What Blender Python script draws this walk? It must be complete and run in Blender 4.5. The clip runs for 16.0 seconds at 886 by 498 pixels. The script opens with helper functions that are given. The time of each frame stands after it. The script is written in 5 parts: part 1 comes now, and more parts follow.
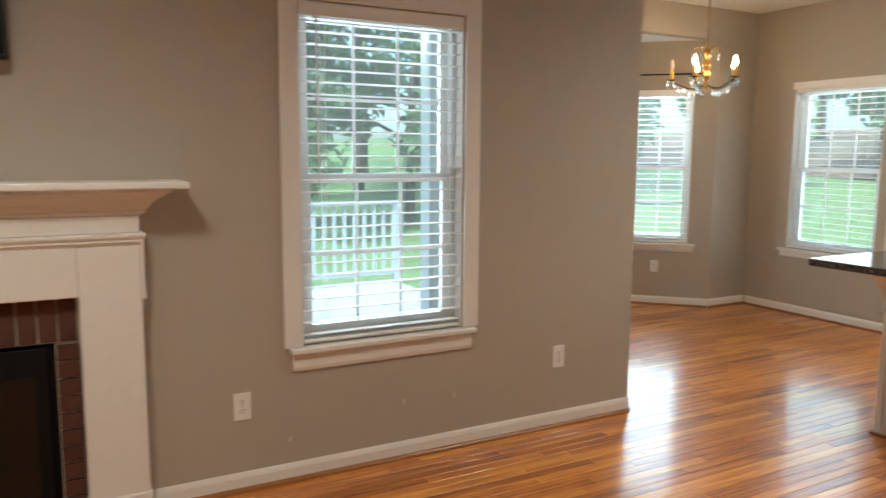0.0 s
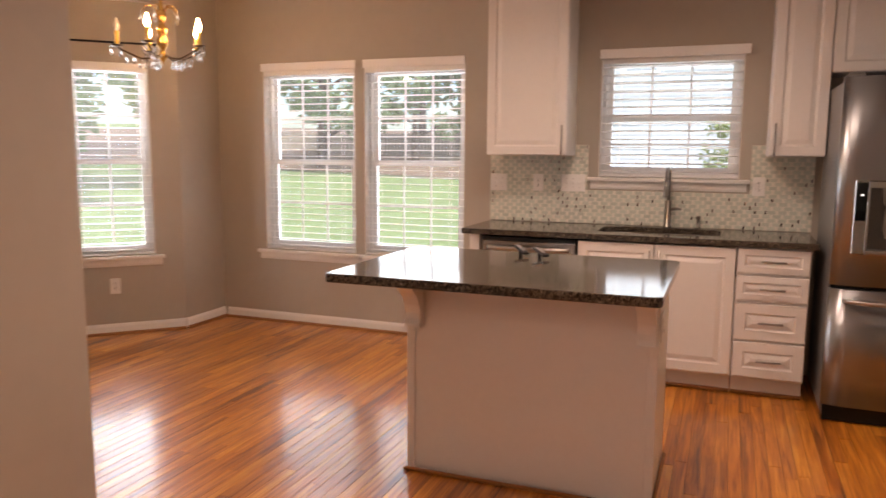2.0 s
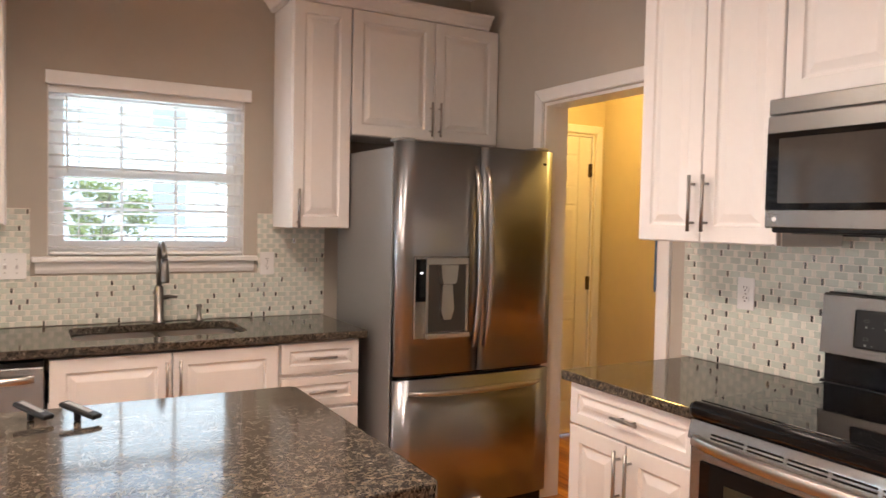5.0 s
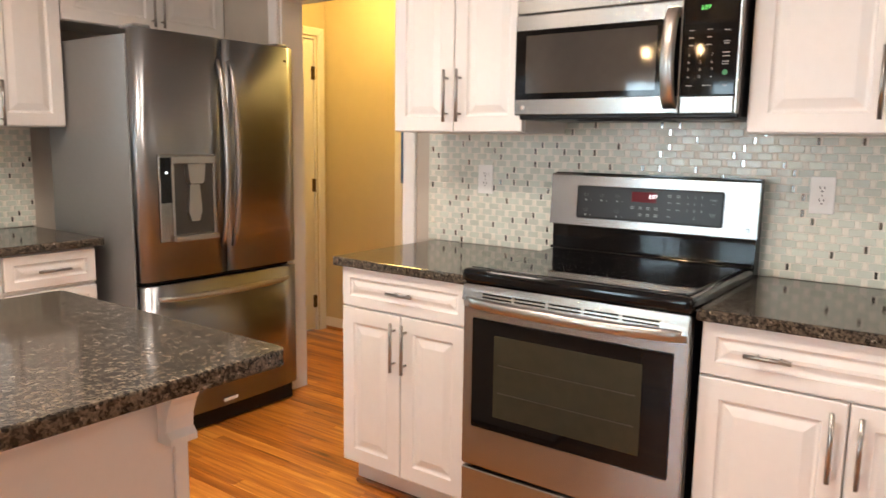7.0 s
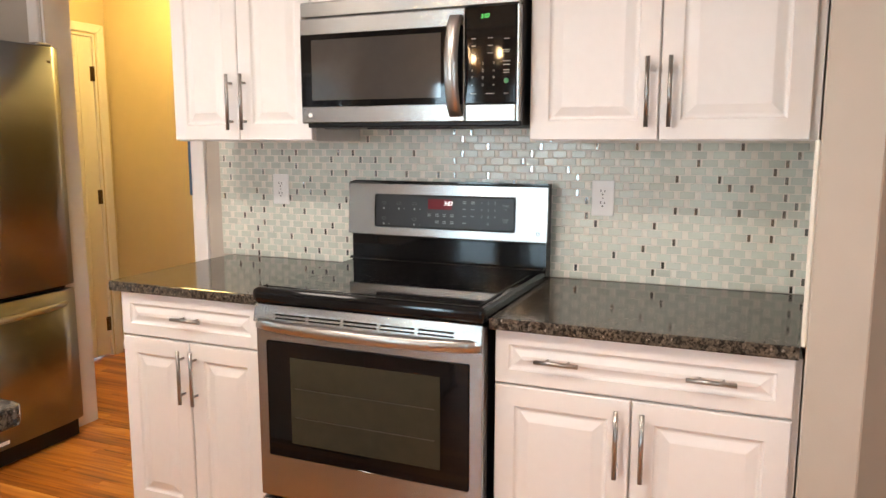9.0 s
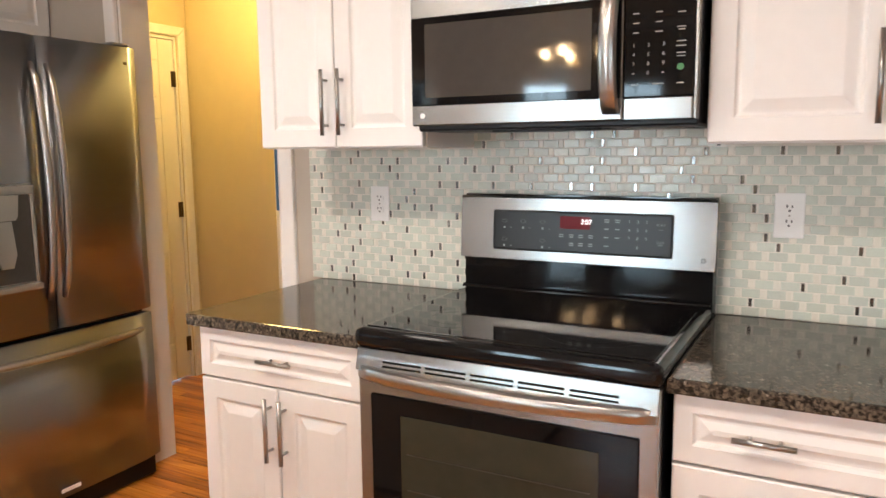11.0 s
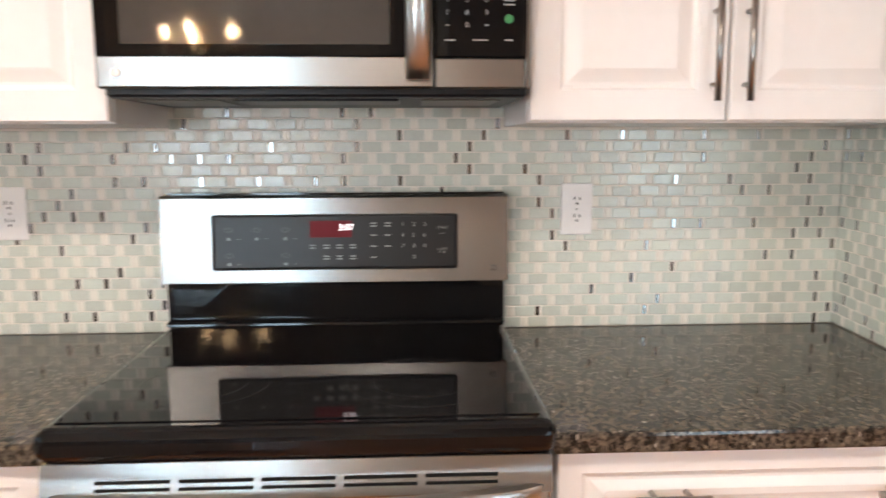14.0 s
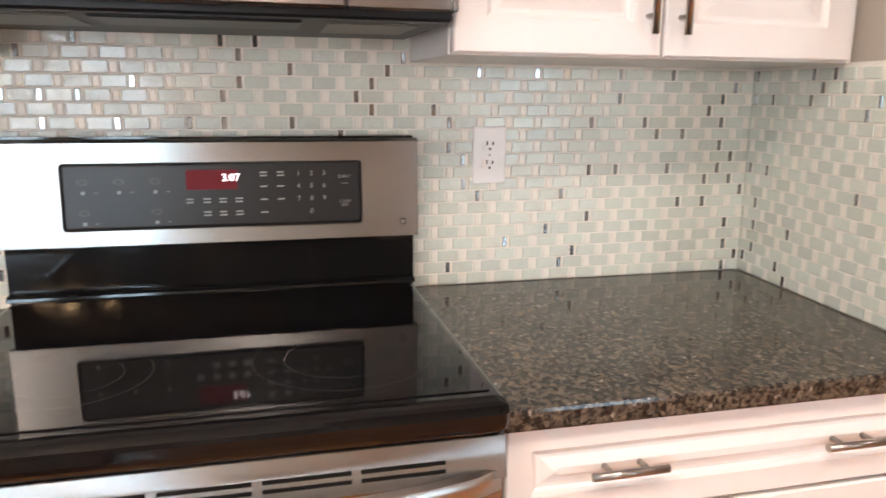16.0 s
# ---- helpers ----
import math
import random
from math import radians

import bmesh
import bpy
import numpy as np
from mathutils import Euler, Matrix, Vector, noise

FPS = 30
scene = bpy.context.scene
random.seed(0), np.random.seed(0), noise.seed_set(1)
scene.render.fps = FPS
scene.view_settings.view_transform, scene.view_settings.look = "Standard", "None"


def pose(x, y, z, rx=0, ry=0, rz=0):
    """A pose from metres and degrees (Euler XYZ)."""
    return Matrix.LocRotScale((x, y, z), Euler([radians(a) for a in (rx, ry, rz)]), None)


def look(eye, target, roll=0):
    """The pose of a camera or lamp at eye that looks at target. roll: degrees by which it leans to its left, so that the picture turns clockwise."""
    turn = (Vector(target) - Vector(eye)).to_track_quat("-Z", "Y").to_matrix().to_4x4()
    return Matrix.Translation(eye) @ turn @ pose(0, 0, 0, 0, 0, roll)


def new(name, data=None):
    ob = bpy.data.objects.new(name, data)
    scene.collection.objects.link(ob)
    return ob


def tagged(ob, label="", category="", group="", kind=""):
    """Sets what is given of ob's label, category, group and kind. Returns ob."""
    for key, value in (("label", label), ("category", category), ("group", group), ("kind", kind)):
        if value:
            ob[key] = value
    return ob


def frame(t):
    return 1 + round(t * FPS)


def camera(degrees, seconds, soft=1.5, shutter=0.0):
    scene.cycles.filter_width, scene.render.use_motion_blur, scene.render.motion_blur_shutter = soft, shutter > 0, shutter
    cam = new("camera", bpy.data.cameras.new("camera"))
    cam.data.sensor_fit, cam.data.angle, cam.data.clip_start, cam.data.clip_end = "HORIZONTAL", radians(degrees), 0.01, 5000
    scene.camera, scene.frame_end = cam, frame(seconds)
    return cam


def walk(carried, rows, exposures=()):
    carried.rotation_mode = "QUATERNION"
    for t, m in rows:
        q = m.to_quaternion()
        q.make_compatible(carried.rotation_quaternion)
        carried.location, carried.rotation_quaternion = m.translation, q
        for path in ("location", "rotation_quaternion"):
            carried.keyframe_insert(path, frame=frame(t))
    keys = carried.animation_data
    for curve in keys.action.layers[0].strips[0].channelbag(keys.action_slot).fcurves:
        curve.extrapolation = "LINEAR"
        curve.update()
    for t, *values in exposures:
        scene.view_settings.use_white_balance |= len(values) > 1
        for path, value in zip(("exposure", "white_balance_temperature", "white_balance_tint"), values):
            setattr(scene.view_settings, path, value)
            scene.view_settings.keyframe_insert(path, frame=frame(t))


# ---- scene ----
cam = camera(61.9, 16.0, shutter=0.3)
PATH = [
    (0, (-0.483, -2.062, 1.436), (-2.227, -1.118, 1.178), 0.4),
    (0.5, (-0.741, -1.896, 1.418), (-2.297, -0.668, 1.149), 0.5),
    (1, (-0.98, -1.701, 1.409), (-2.304, -0.227, 1.139), 0.4),
    (1.5, (-1.207, -1.493, 1.414), (-2.215, 0.213, 1.144), -0.1),
    (2, (-1.396, -1.196, 1.401), (-2.107, 0.655, 1.139), 0.4),
    (2.5, (-1.563, -0.948, 1.399), (-1.97, 0.997, 1.169), 0.5),
    (3, (-1.735, -0.712, 1.436), (-1.797, 1.278, 1.243), 0.8),
    (5.5, (-2.438, 0.181, 1.44), (-1.249, 1.786, 1.347), 0.1),
    (6, (-2.559, 0.216, 1.396), (-1.174, 1.647, 1.206), -0.3),
    (6.5, (-2.583, 0.211, 1.36), (-1.082, 1.512, 1.128), 0.8),
    (7, (-2.598, 0.206, 1.347), (-1.002, 1.376, 1.058), 0.8),
    (7.5, (-2.578, 0.186, 1.359), (-0.898, 1.22, 1.029), 0.3),
    (8, (-2.551, 0.177, 1.361), (-0.793, 1.074, 1.034), 0.1),
    (8.5, (-2.523, 0.174, 1.363), (-0.717, 0.976, 1.05), -0.0),
    (9, (-2.463, 0.17, 1.379), (-0.637, 0.933, 1.091), 0.0),
    (9.5, (-2.354, 0.176, 1.378), (-0.605, 1.112, 1.12), 0.1),
    (12, (-2.024, 0.829, 1.38), (-0.263, 1.732, 1.092), -1.7),
    (12.5, (-1.974, 0.948, 1.379), (-0.093, 1.564, 1.092), -2.0),
    (13, (-1.917, 1.02, 1.371), (0.023, 1.407, 1.075), -1.2),
    (13.5, (-1.796, 1.029, 1.363), (0.172, 1.245, 1.076), -0.7),
    (14, (-1.686, 1.007, 1.343), (0.292, 0.914, 1.061), -0.2),
    (14.5, (-1.575, 0.996, 1.348), (0.327, 0.457, 1.047), 0.1),
    (15, (-1.517, 1.02, 1.346), (0.315, 0.282, 1.037), 0.7),
    (15.5, (-1.505, 1.059, 1.331), (0.349, 0.394, 0.984), 0.8),
    (16, (-1.497, 1.09, 1.319), (0.402, 0.616, 0.907), 0.5),
]
walk(cam, [(t, look(e, g, r)) for t, e, g, r in PATH], [(0, 1.05, 6500, 3), (0.5, 0.8, 7000, 11), (1, 0.75, 8100, 28), (1.5, 0.85, 9200, 42), (2, 1.0, 8300, 32), (2.5, 1.06, 8000, 31), (3, 1.1, 8500, 37), (5.5, 1.55, 7000, 18), (6, 1.58, 7500, 21), (7, 1.75, 6800, 13), (9, 1.75, 6600, 12), (14, 1.88, 6500, 13), (16, 2.0, 6600, 16)])

# ---- world, sun, large lights ----
W = bpy.data.worlds.new("sky")
scene.world = W
W.use_nodes = True
wn = W.node_tree.nodes
sky = wn.new("ShaderNodeTexSky")
sky.sky_type = 'NISHITA'
sky.sun_disc = False
sky.sun_elevation = radians(47)
sky.sun_rotation = radians(150)
sky.air_density, sky.dust_density, sky.ozone_density = 1.0, 2.0, 1.0
W.node_tree.links.new(sky.outputs[0], wn["Background"].inputs[0])
wn["Background"].inputs[1].default_value = 0.15
SUN = new("sun", bpy.data.lights.new("sun", 'SUN'))
SUN.data.energy, SUN.data.angle, SUN.data.color = 5.0, radians(8), (1.0, 0.97, 0.93)
SUN.matrix_world = look((3.5, -6, 7.5), (0, 0, 0))


def area_lamp(name, m, w, h, watts, colour):
    d = bpy.data.lights.new(name, 'AREA')
    d.shape, d.size, d.size_y, d.energy, d.color = 'RECTANGLE', w, h, watts, colour
    ob = new(name, d)
    ob.matrix_world = m
    return ob


def point_lamp(name, loc, watts, colour, radius):
    d = bpy.data.lights.new(name, 'POINT')
    d.energy, d.color, d.shadow_soft_size = watts, colour, radius
    ob = new(name, d)
    ob.location = loc
    return ob


DAY = (0.98, 1.0, 1.05)
CEIL = 2.74

# ---- materials ----
def mat(name, col, rough=0.5, metal=0.0, var=0.08, scale=6.0, bump=0.0, bscale=60.0, coat=0.0, stretch=(1, 1, 1), spec=0.5, rvar=0.0, jit=0.0, brushed=0.0):
    """A surface with colour changes at two scales, fine relief, and a change from piece to piece."""
    m = bpy.data.materials.new(name)
    m.use_nodes = True
    n, l = m.node_tree.nodes, m.node_tree.links
    b = n["Principled BSDF"]
    tc = n.new("ShaderNodeTexCoord")
    mp = n.new("ShaderNodeMapping")
    mp.inputs["Scale"].default_value = stretch
    l.new(tc.outputs["Object"], mp.inputs["Vector"])
    n1 = n.new("ShaderNodeTexNoise")
    n1.inputs["Scale"].default_value, n1.inputs["Detail"].default_value = scale, 4
    n2 = n.new("ShaderNodeTexNoise")
    n2.inputs["Scale"].default_value, n2.inputs["Detail"].default_value = scale * 9, 2
    l.new(mp.outputs[0], n1.inputs["Vector"])
    l.new(mp.outputs[0], n2.inputs["Vector"])
    ad = n.new("ShaderNodeMath")
    ad.operation = 'ADD'
    l.new(n1.outputs[0], ad.inputs[0])
    l.new(n2.outputs[0], ad.inputs[1])
    src = ad.outputs[0]
    lo = 1.0
    if jit:
        oi = n.new("ShaderNodeObjectInfo")
        a2 = n.new("ShaderNodeMath")
        a2.operation = 'MULTIPLY_ADD'
        gi = n.new("ShaderNodeNewGeometry")
        both, part_of = n.new("ShaderNodeMath"), n.new("ShaderNodeMath")
        both.operation, part_of.operation = 'ADD', 'FRACT'
        l.new(oi.outputs["Random"], both.inputs[0])
        l.new(gi.outputs["Random Per Island"], both.inputs[1])
        l.new(both.outputs[0], part_of.inputs[0])
        l.new(part_of.outputs[0], a2.inputs[0])
        a2.inputs[1].default_value = jit
        l.new(src, a2.inputs[2])
        src = a2.outputs[0]
        lo = 1.0 + jit / 2
    mr = n.new("ShaderNodeMapRange")
    mr.inputs["From Min"].default_value, mr.inputs["From Max"].default_value = lo - 0.5, lo + 0.5
    mr.inputs["To Min"].default_value, mr.inputs["To Max"].default_value = 1 - var, 1 + var
    l.new(src, mr.inputs["Value"])
    mx = n.new("ShaderNodeVectorMath")
    mx.operation = 'SCALE'
    mx.inputs[0].default_value = col
    l.new(mr.outputs[0], mx.inputs["Scale"])
    l.new(mx.outputs[0], b.inputs["Base Color"])
    b.inputs["Roughness"].default_value, b.inputs["Metallic"].default_value = rough, metal
    b.inputs["Specular IOR Level"].default_value = spec
    b.inputs["Coat Weight"].default_value = coat
    b.inputs["Coat Roughness"].default_value = 0.08
    if brushed:
        tg = n.new("ShaderNodeTangent")
        tg.direction_type, tg.axis = 'RADIAL', 'Z'
        l.new(tg.outputs[0], b.inputs["Tangent"])
        b.inputs["Anisotropic"].default_value, b.inputs["Anisotropic Rotation"].default_value = brushed, 0.25
    if rvar:
        m2 = n.new("ShaderNodeMapRange")
        m2.inputs["From Min"].default_value, m2.inputs["From Max"].default_value = 0.3, 0.7
        m2.inputs["To Min"].default_value, m2.inputs["To Max"].default_value = rough - rvar, rough + rvar
        l.new(n1.outputs[0], m2.inputs["Value"])
        l.new(m2.outputs[0], b.inputs["Roughness"])
    if bump:
        n3 = n.new("ShaderNodeTexNoise")
        n3.inputs["Scale"].default_value, n3.inputs["Detail"].default_value = bscale, 3
        l.new(mp.outputs[0], n3.inputs["Vector"])
        bp = n.new("ShaderNodeBump")
        bp.inputs["Strength"].default_value, bp.inputs["Distance"].default_value = bump, 0.002
        l.new(n3.outputs[0], bp.inputs["Height"])
        l.new(bp.outputs[0], b.inputs["Normal"])
    return m


def glow(name, col, strength):
    m = bpy.data.materials.new(name)
    m.use_nodes = True
    b = m.node_tree.nodes["Principled BSDF"]
    b.inputs["Base Color"].default_value = (*col, 1)
    b.inputs["Emission Color"].default_value = (*col, 1)
    b.inputs["Emission Strength"].default_value = strength
    return m


def window_glass(name):
    m = bpy.data.materials.new(name)
    m.use_nodes = True
    n, l = m.node_tree.nodes, m.node_tree.links
    n.remove(n["Principled BSDF"])
    tr, gl, mx, fr = (n.new("ShaderNodeBsdfTransparent"), n.new("ShaderNodeBsdfGlossy"), n.new("ShaderNodeMixShader"), n.new("ShaderNodeFresnel"))
    tr.inputs[0].default_value = (0.80, 0.94, 1.0, 1)
    gl.inputs["Roughness"].default_value = 0.02
    fr.inputs[0].default_value = 1.45
    l.new(fr.outputs[0], mx.inputs[0])
    l.new(tr.outputs[0], mx.inputs[1])
    l.new(gl.outputs[0], mx.inputs[2])
    # faint translucent white stands for the glare veiling the view outside
    glare_veil, m2 = n.new("ShaderNodeBsdfTranslucent"), n.new("ShaderNodeMixShader")
    glare_veil.inputs[0].default_value = (0.9, 0.95, 1.0, 1)
    m2.inputs[0].default_value = 0.013
    l.new(mx.outputs[0], m2.inputs[1])
    l.new(glare_veil.outputs[0], m2.inputs[2])
    l.new(m2.outputs[0], n["Material Output"].inputs[0])
    return m


def granite(name):
    """Dark brown stone: black and grey-brown grains of two sizes, tan crystals, a few pale flecks, polished."""
    m = bpy.data.materials.new(name)
    m.use_nodes = True
    n, l = m.node_tree.nodes, m.node_tree.links
    b = n["Principled BSDF"]
    tc = n.new("ShaderNodeTexCoord")

    def math_node(op, p, q, r=None):
        k = n.new("ShaderNodeMath")
        k.operation = op
        for i, v in enumerate((p, q, r)):
            if isinstance(v, (int, float)):
                k.inputs[i].default_value = v
            elif v is not None:
                l.new(v, k.inputs[i])
        return k.outputs[0]

    def grains(scale, squash):
        mp = n.new("ShaderNodeMapping")
        mp.inputs["Rotation"].default_value, mp.inputs["Scale"].default_value = (0.3, 0.2, 0.5), squash
        l.new(tc.outputs["Object"], mp.inputs[0])
        v = n.new("ShaderNodeTexVoronoi")
        v.inputs["Scale"].default_value = scale
        l.new(mp.outputs[0], v.inputs["Vector"])
        sp = n.new("ShaderNodeSeparateColor")
        l.new(v.outputs["Color"], sp.inputs[0])
        return sp.outputs

    big, small, fleck = grains(105, (1, 1.35, 1)), grains(240, (1.25, 1, 1)), grains(150, (1, 1.2, 1))
    nz = n.new("ShaderNodeTexNoise")
    nz.inputs["Scale"].default_value, nz.inputs["Detail"].default_value = 7, 4
    l.new(tc.outputs["Object"], nz.inputs["Vector"])
    mix = math_node('MULTIPLY_ADD', big[0], 0.52, math_node('MULTIPLY', small[1], 0.40))
    mix = math_node('MULTIPLY_ADD', nz.outputs[0], 0.22, math_node('SUBTRACT', mix, 0.07))
    mix = math_node('ADD', mix, math_node('MULTIPLY', math_node('GREATER_THAN', fleck[2], 0.984), 0.32))
    r1 = n.new("ShaderNodeValToRGB")
    e = r1.color_ramp.elements
    e[0].position, e[0].color = 0.0, (0.010, 0.009, 0.008, 1)
    e[1].position, e[1].color = 1.0, (0.30, 0.27, 0.23, 1)
    for p, c in ((0.28, (0.015, 0.013, 0.011, 1)), (0.42, (0.036, 0.029, 0.023, 1)), (0.50, (0.062, 0.051, 0.039, 1)), (0.62, (0.088, 0.072, 0.055, 1)), (0.76, (0.115, 0.094, 0.071, 1)), (0.9, (0.165, 0.135, 0.10, 1))):
        k = e.new(p)
        k.color = c
    l.new(mix, r1.inputs[0])
    l.new(r1.outputs[0], b.inputs["Base Color"])
    b.inputs["Roughness"].default_value = 0.09
    b.inputs["Specular IOR Level"].default_value = 0.36
    return m


def oak(name):
    """Honey oak strip: grain along the board, its own shade for each board, semi-gloss varnish."""
    m = bpy.data.materials.new(name)
    m.use_nodes = True
    n, l = m.node_tree.nodes, m.node_tree.links
    b = n["Principled BSDF"]
    geo, oi = n.new("ShaderNodeNewGeometry"), n.new("ShaderNodeObjectInfo")
    sm = n.new("ShaderNodeMath")
    sm.operation = 'ADD'
    l.new(geo.outputs["Random Per Island"], sm.inputs[0])
    l.new(oi.outputs["Random"], sm.inputs[1])
    fr = n.new("ShaderNodeMath")
    fr.operation = 'FRACT'
    l.new(sm.outputs[0], fr.inputs[0])
    off = n.new("ShaderNodeVectorMath")
    off.operation = 'MULTIPLY_ADD'
    off.inputs[1].default_value = (37.0, 91.0, 13.0)
    cb = n.new("ShaderNodeCombineXYZ")
    for i in range(3):
        l.new(fr.outputs[0], cb.inputs[i])
    l.new(cb.outputs[0], off.inputs[0])
    l.new(geo.outputs["Position"], off.inputs[2])
    mp = n.new("ShaderNodeMapping")
    mp.inputs["Scale"].default_value = (34, 1.5, 8)
    l.new(off.outputs[0], mp.inputs[0])
    ng = n.new("ShaderNodeTexNoise")
    ng.inputs["Scale"].default_value, ng.inputs["Detail"].default_value, ng.inputs["Distortion"].default_value = 1.4, 7, 0.9
    l.new(mp.outputs[0], ng.inputs["Vector"])
    mp2 = n.new("ShaderNodeMapping")
    mp2.inputs["Scale"].default_value = (9, 1.6, 3)
    l.new(off.outputs[0], mp2.inputs[0])
    nb = n.new("ShaderNodeTexNoise")
    nb.inputs["Scale"].default_value, nb.inputs["Detail"].default_value = 1.7, 3
    l.new(mp2.outputs[0], nb.inputs["Vector"])
    k1 = n.new("ShaderNodeMath")
    k1.operation = 'MULTIPLY_ADD'
    k1.inputs[1].default_value = 0.80
    l.new(ng.outputs[0], k1.inputs[0])
    k2 = n.new("ShaderNodeMath")
    k2.operation = 'MULTIPLY'
    k2.inputs[1].default_value = 0.28
    l.new(fr.outputs[0], k2.inputs[0])
    l.new(k2.outputs[0], k1.inputs[2])
    k3 = n.new("ShaderNodeMath")
    k3.operation = 'MULTIPLY_ADD'
    k3.inputs[1].default_value = 0.45
    l.new(nb.outputs[0], k3.inputs[0])
    l.new(k1.outputs[0], k3.inputs[2])
    r = n.new("ShaderNodeValToRGB")
    e = r.color_ramp.elements
    e[0].position, e[0].color = 0.48, (0.110, 0.026, 0.004, 1)
    e[1].position, e[1].color = 1.02, (0.78, 0.355, 0.07, 1)
    for p, c in ((0.585, (0.29, 0.081, 0.011, 1)), (0.715, (0.475, 0.153, 0.021, 1)), (0.855, (0.64, 0.236, 0.038, 1))):
        k = e.new(p)
        k.color = c
    l.new(k3.outputs[0], r.inputs[0])
    l.new(r.outputs[0], b.inputs["Base Color"])
    mr = n.new("ShaderNodeMapRange")
    mr.inputs["To Min"].default_value, mr.inputs["To Max"].default_value = 0.26, 0.42
    b.inputs["Specular IOR Level"].default_value = 0.5
    b.inputs["Coat Weight"].default_value, b.inputs["Coat Roughness"].default_value = 0.55, 0.13
    l.new(nb.outputs[0], mr.inputs["Value"])
    l.new(mr.outputs[0], b.inputs["Roughness"])
    bp = n.new("ShaderNodeBump")
    bp.inputs["Strength"].default_value, bp.inputs["Distance"].default_value = 0.07, 0.001
    l.new(ng.outputs[0], bp.inputs["Height"])
    l.new(bp.outputs[0], b.inputs["Normal"])
    return m


PAINT = mat("wall_paint", (0.43, 0.385, 0.325), 0.75, var=0.04, scale=1.3, bump=0.12, bscale=220)
CEILING = mat("ceiling_paint", (0.80, 0.79, 0.77), 0.85, var=0.03, scale=1.5, bump=0.15, bscale=180)
TRIM = mat("trim_paint", (0.78, 0.76, 0.73), 0.35, var=0.03, scale=3, bump=0.03, bscale=90)
CAB = mat("cabinet_white", (0.75, 0.725, 0.70), 0.33, var=0.025, scale=4, bump=0.02, bscale=70)
CABIN = mat("cabinet_inside", (0.50, 0.45, 0.38), 0.5, var=0.06, scale=5)
GRANITE = granite("granite")
OAK = oak("oak")
SHOE = mat("shoe_moulding_wood", (0.30, 0.12, 0.035), 0.35, var=0.2, scale=5, stretch=(1, 1, 4))
STEEL = mat("brushed_steel", (0.36, 0.355, 0.345), 0.27, 1.0, var=0.03, scale=3, stretch=(1, 1, 6), brushed=0.75)
BARSTEEL = mat("handle_steel", (0.44, 0.42, 0.395), 0.30, 1.0, var=0.03, scale=6)
DARKSTEEL = mat("fridge_steel", (0.33, 0.345, 0.36), 0.28, 1.0, var=0.03, scale=2.5, stretch=(0.6, 0.6, 8), brushed=0.75)
FRIDGESIDE = mat("fridge_side_paint", (0.20, 0.195, 0.19), 0.42, 0.3, var=0.05, scale=5, bump=0.1, bscale=300)
NICKEL = mat("brushed_nickel", (0.36, 0.34, 0.315), 0.28, 1.0, var=0.06, scale=12)
BLACKGLASS = mat("black_glass", (0.004, 0.004, 0.0045), 0.045, var=0.1, scale=3, spec=0.28)
OVENGLASS = mat("oven_window_glass", (0.036, 0.034, 0.023), 0.07, var=0.2, scale=3, spec=0.25)
BLACK = mat("black_plastic", (0.010, 0.010, 0.011), 0.35, var=0.15, scale=8, spec=0.25)
DISPLAY = mat("display_glass", (0.014, 0.013, 0.013), 0.3, var=0.1, scale=8, spec=0.3)
BLACKGLOSS = mat("black_enamel", (0.005, 0.005, 0.0055), 0.07, var=0.1, scale=5, spec=0.3)
PLATE = mat("white_plastic", (0.82, 0.81, 0.79), 0.35, var=0.02, scale=10)
SLOT = mat("dark_slot", (0.006, 0.0055, 0.005), 0.7, var=0.1, spec=0.1)
GLASS = window_glass("window_pane_glass")
VINYL = mat("window_vinyl", (0.82, 0.83, 0.83), 0.4, var=0.02, scale=4)
SLAT = mat("blind_slat", (0.84, 0.84, 0.83), 0.45, var=0.03, scale=6)
BRICK = mat("fireplace_brick", (0.085, 0.030, 0.020), 0.85, var=0.3, scale=14, bump=0.5, bscale=90, jit=0.6)
MORTAR = mat("fireplace_mortar", (0.42, 0.36, 0.29), 0.9, var=0.15, scale=30, bump=0.4, bscale=150)
FIREBLACK = mat("firebox_black", (0.006, 0.0055, 0.0055), 0.6, var=0.3, scale=10, spec=0.15)
BRONZE = mat("aged_bronze", (0.10, 0.065, 0.035), 0.35, 0.9, var=0.2, scale=20)
BRASS = mat("chandelier_brass", (0.55, 0.33, 0.11), 0.25, 1.0, var=0.1, scale=20)
CANDLE = mat("candle_sleeve", (0.80, 0.52, 0.12), 0.5, var=0.05, scale=20)
HALLPAINT = mat("hall_paint", (0.56, 0.47, 0.30), 0.75, var=0.04, scale=1.3, bump=0.1, bscale=220)
CREAM = mat("mosaic_stone", (0.71, 0.685, 0.605), 0.4, var=0.05, scale=20, bump=0.05, bscale=200, jit=0.5)
TILEGLASS = mat("mosaic_glass", (0.56, 0.605, 0.535), 0.20, var=0.10, scale=25, bump=0.06, bscale=120, spec=0.55, jit=0.9)
TILEWAVE = mat("mosaic_hammered_glass", (0.57, 0.61, 0.545), 0.20, var=0.10, scale=25, bump=0.9, bscale=70, spec=0.6, jit=0.9)
TILEMETAL = mat("mosaic_metal", (0.32, 0.315, 0.31), 0.13, 1.0, var=0.2, scale=20, jit=0.6)
GROUT = mat("mosaic_grout", (0.74, 0.71, 0.635), 0.85, var=0.06, scale=30, bump=0.2, bscale=300)
BLUE_STRIP = mat("dark_blue_strip", (0.03, 0.09, 0.16), 0.6, var=0.1, scale=30)
CRYSTAL = bpy.data.materials.new("crystal")
CRYSTAL.use_nodes = True
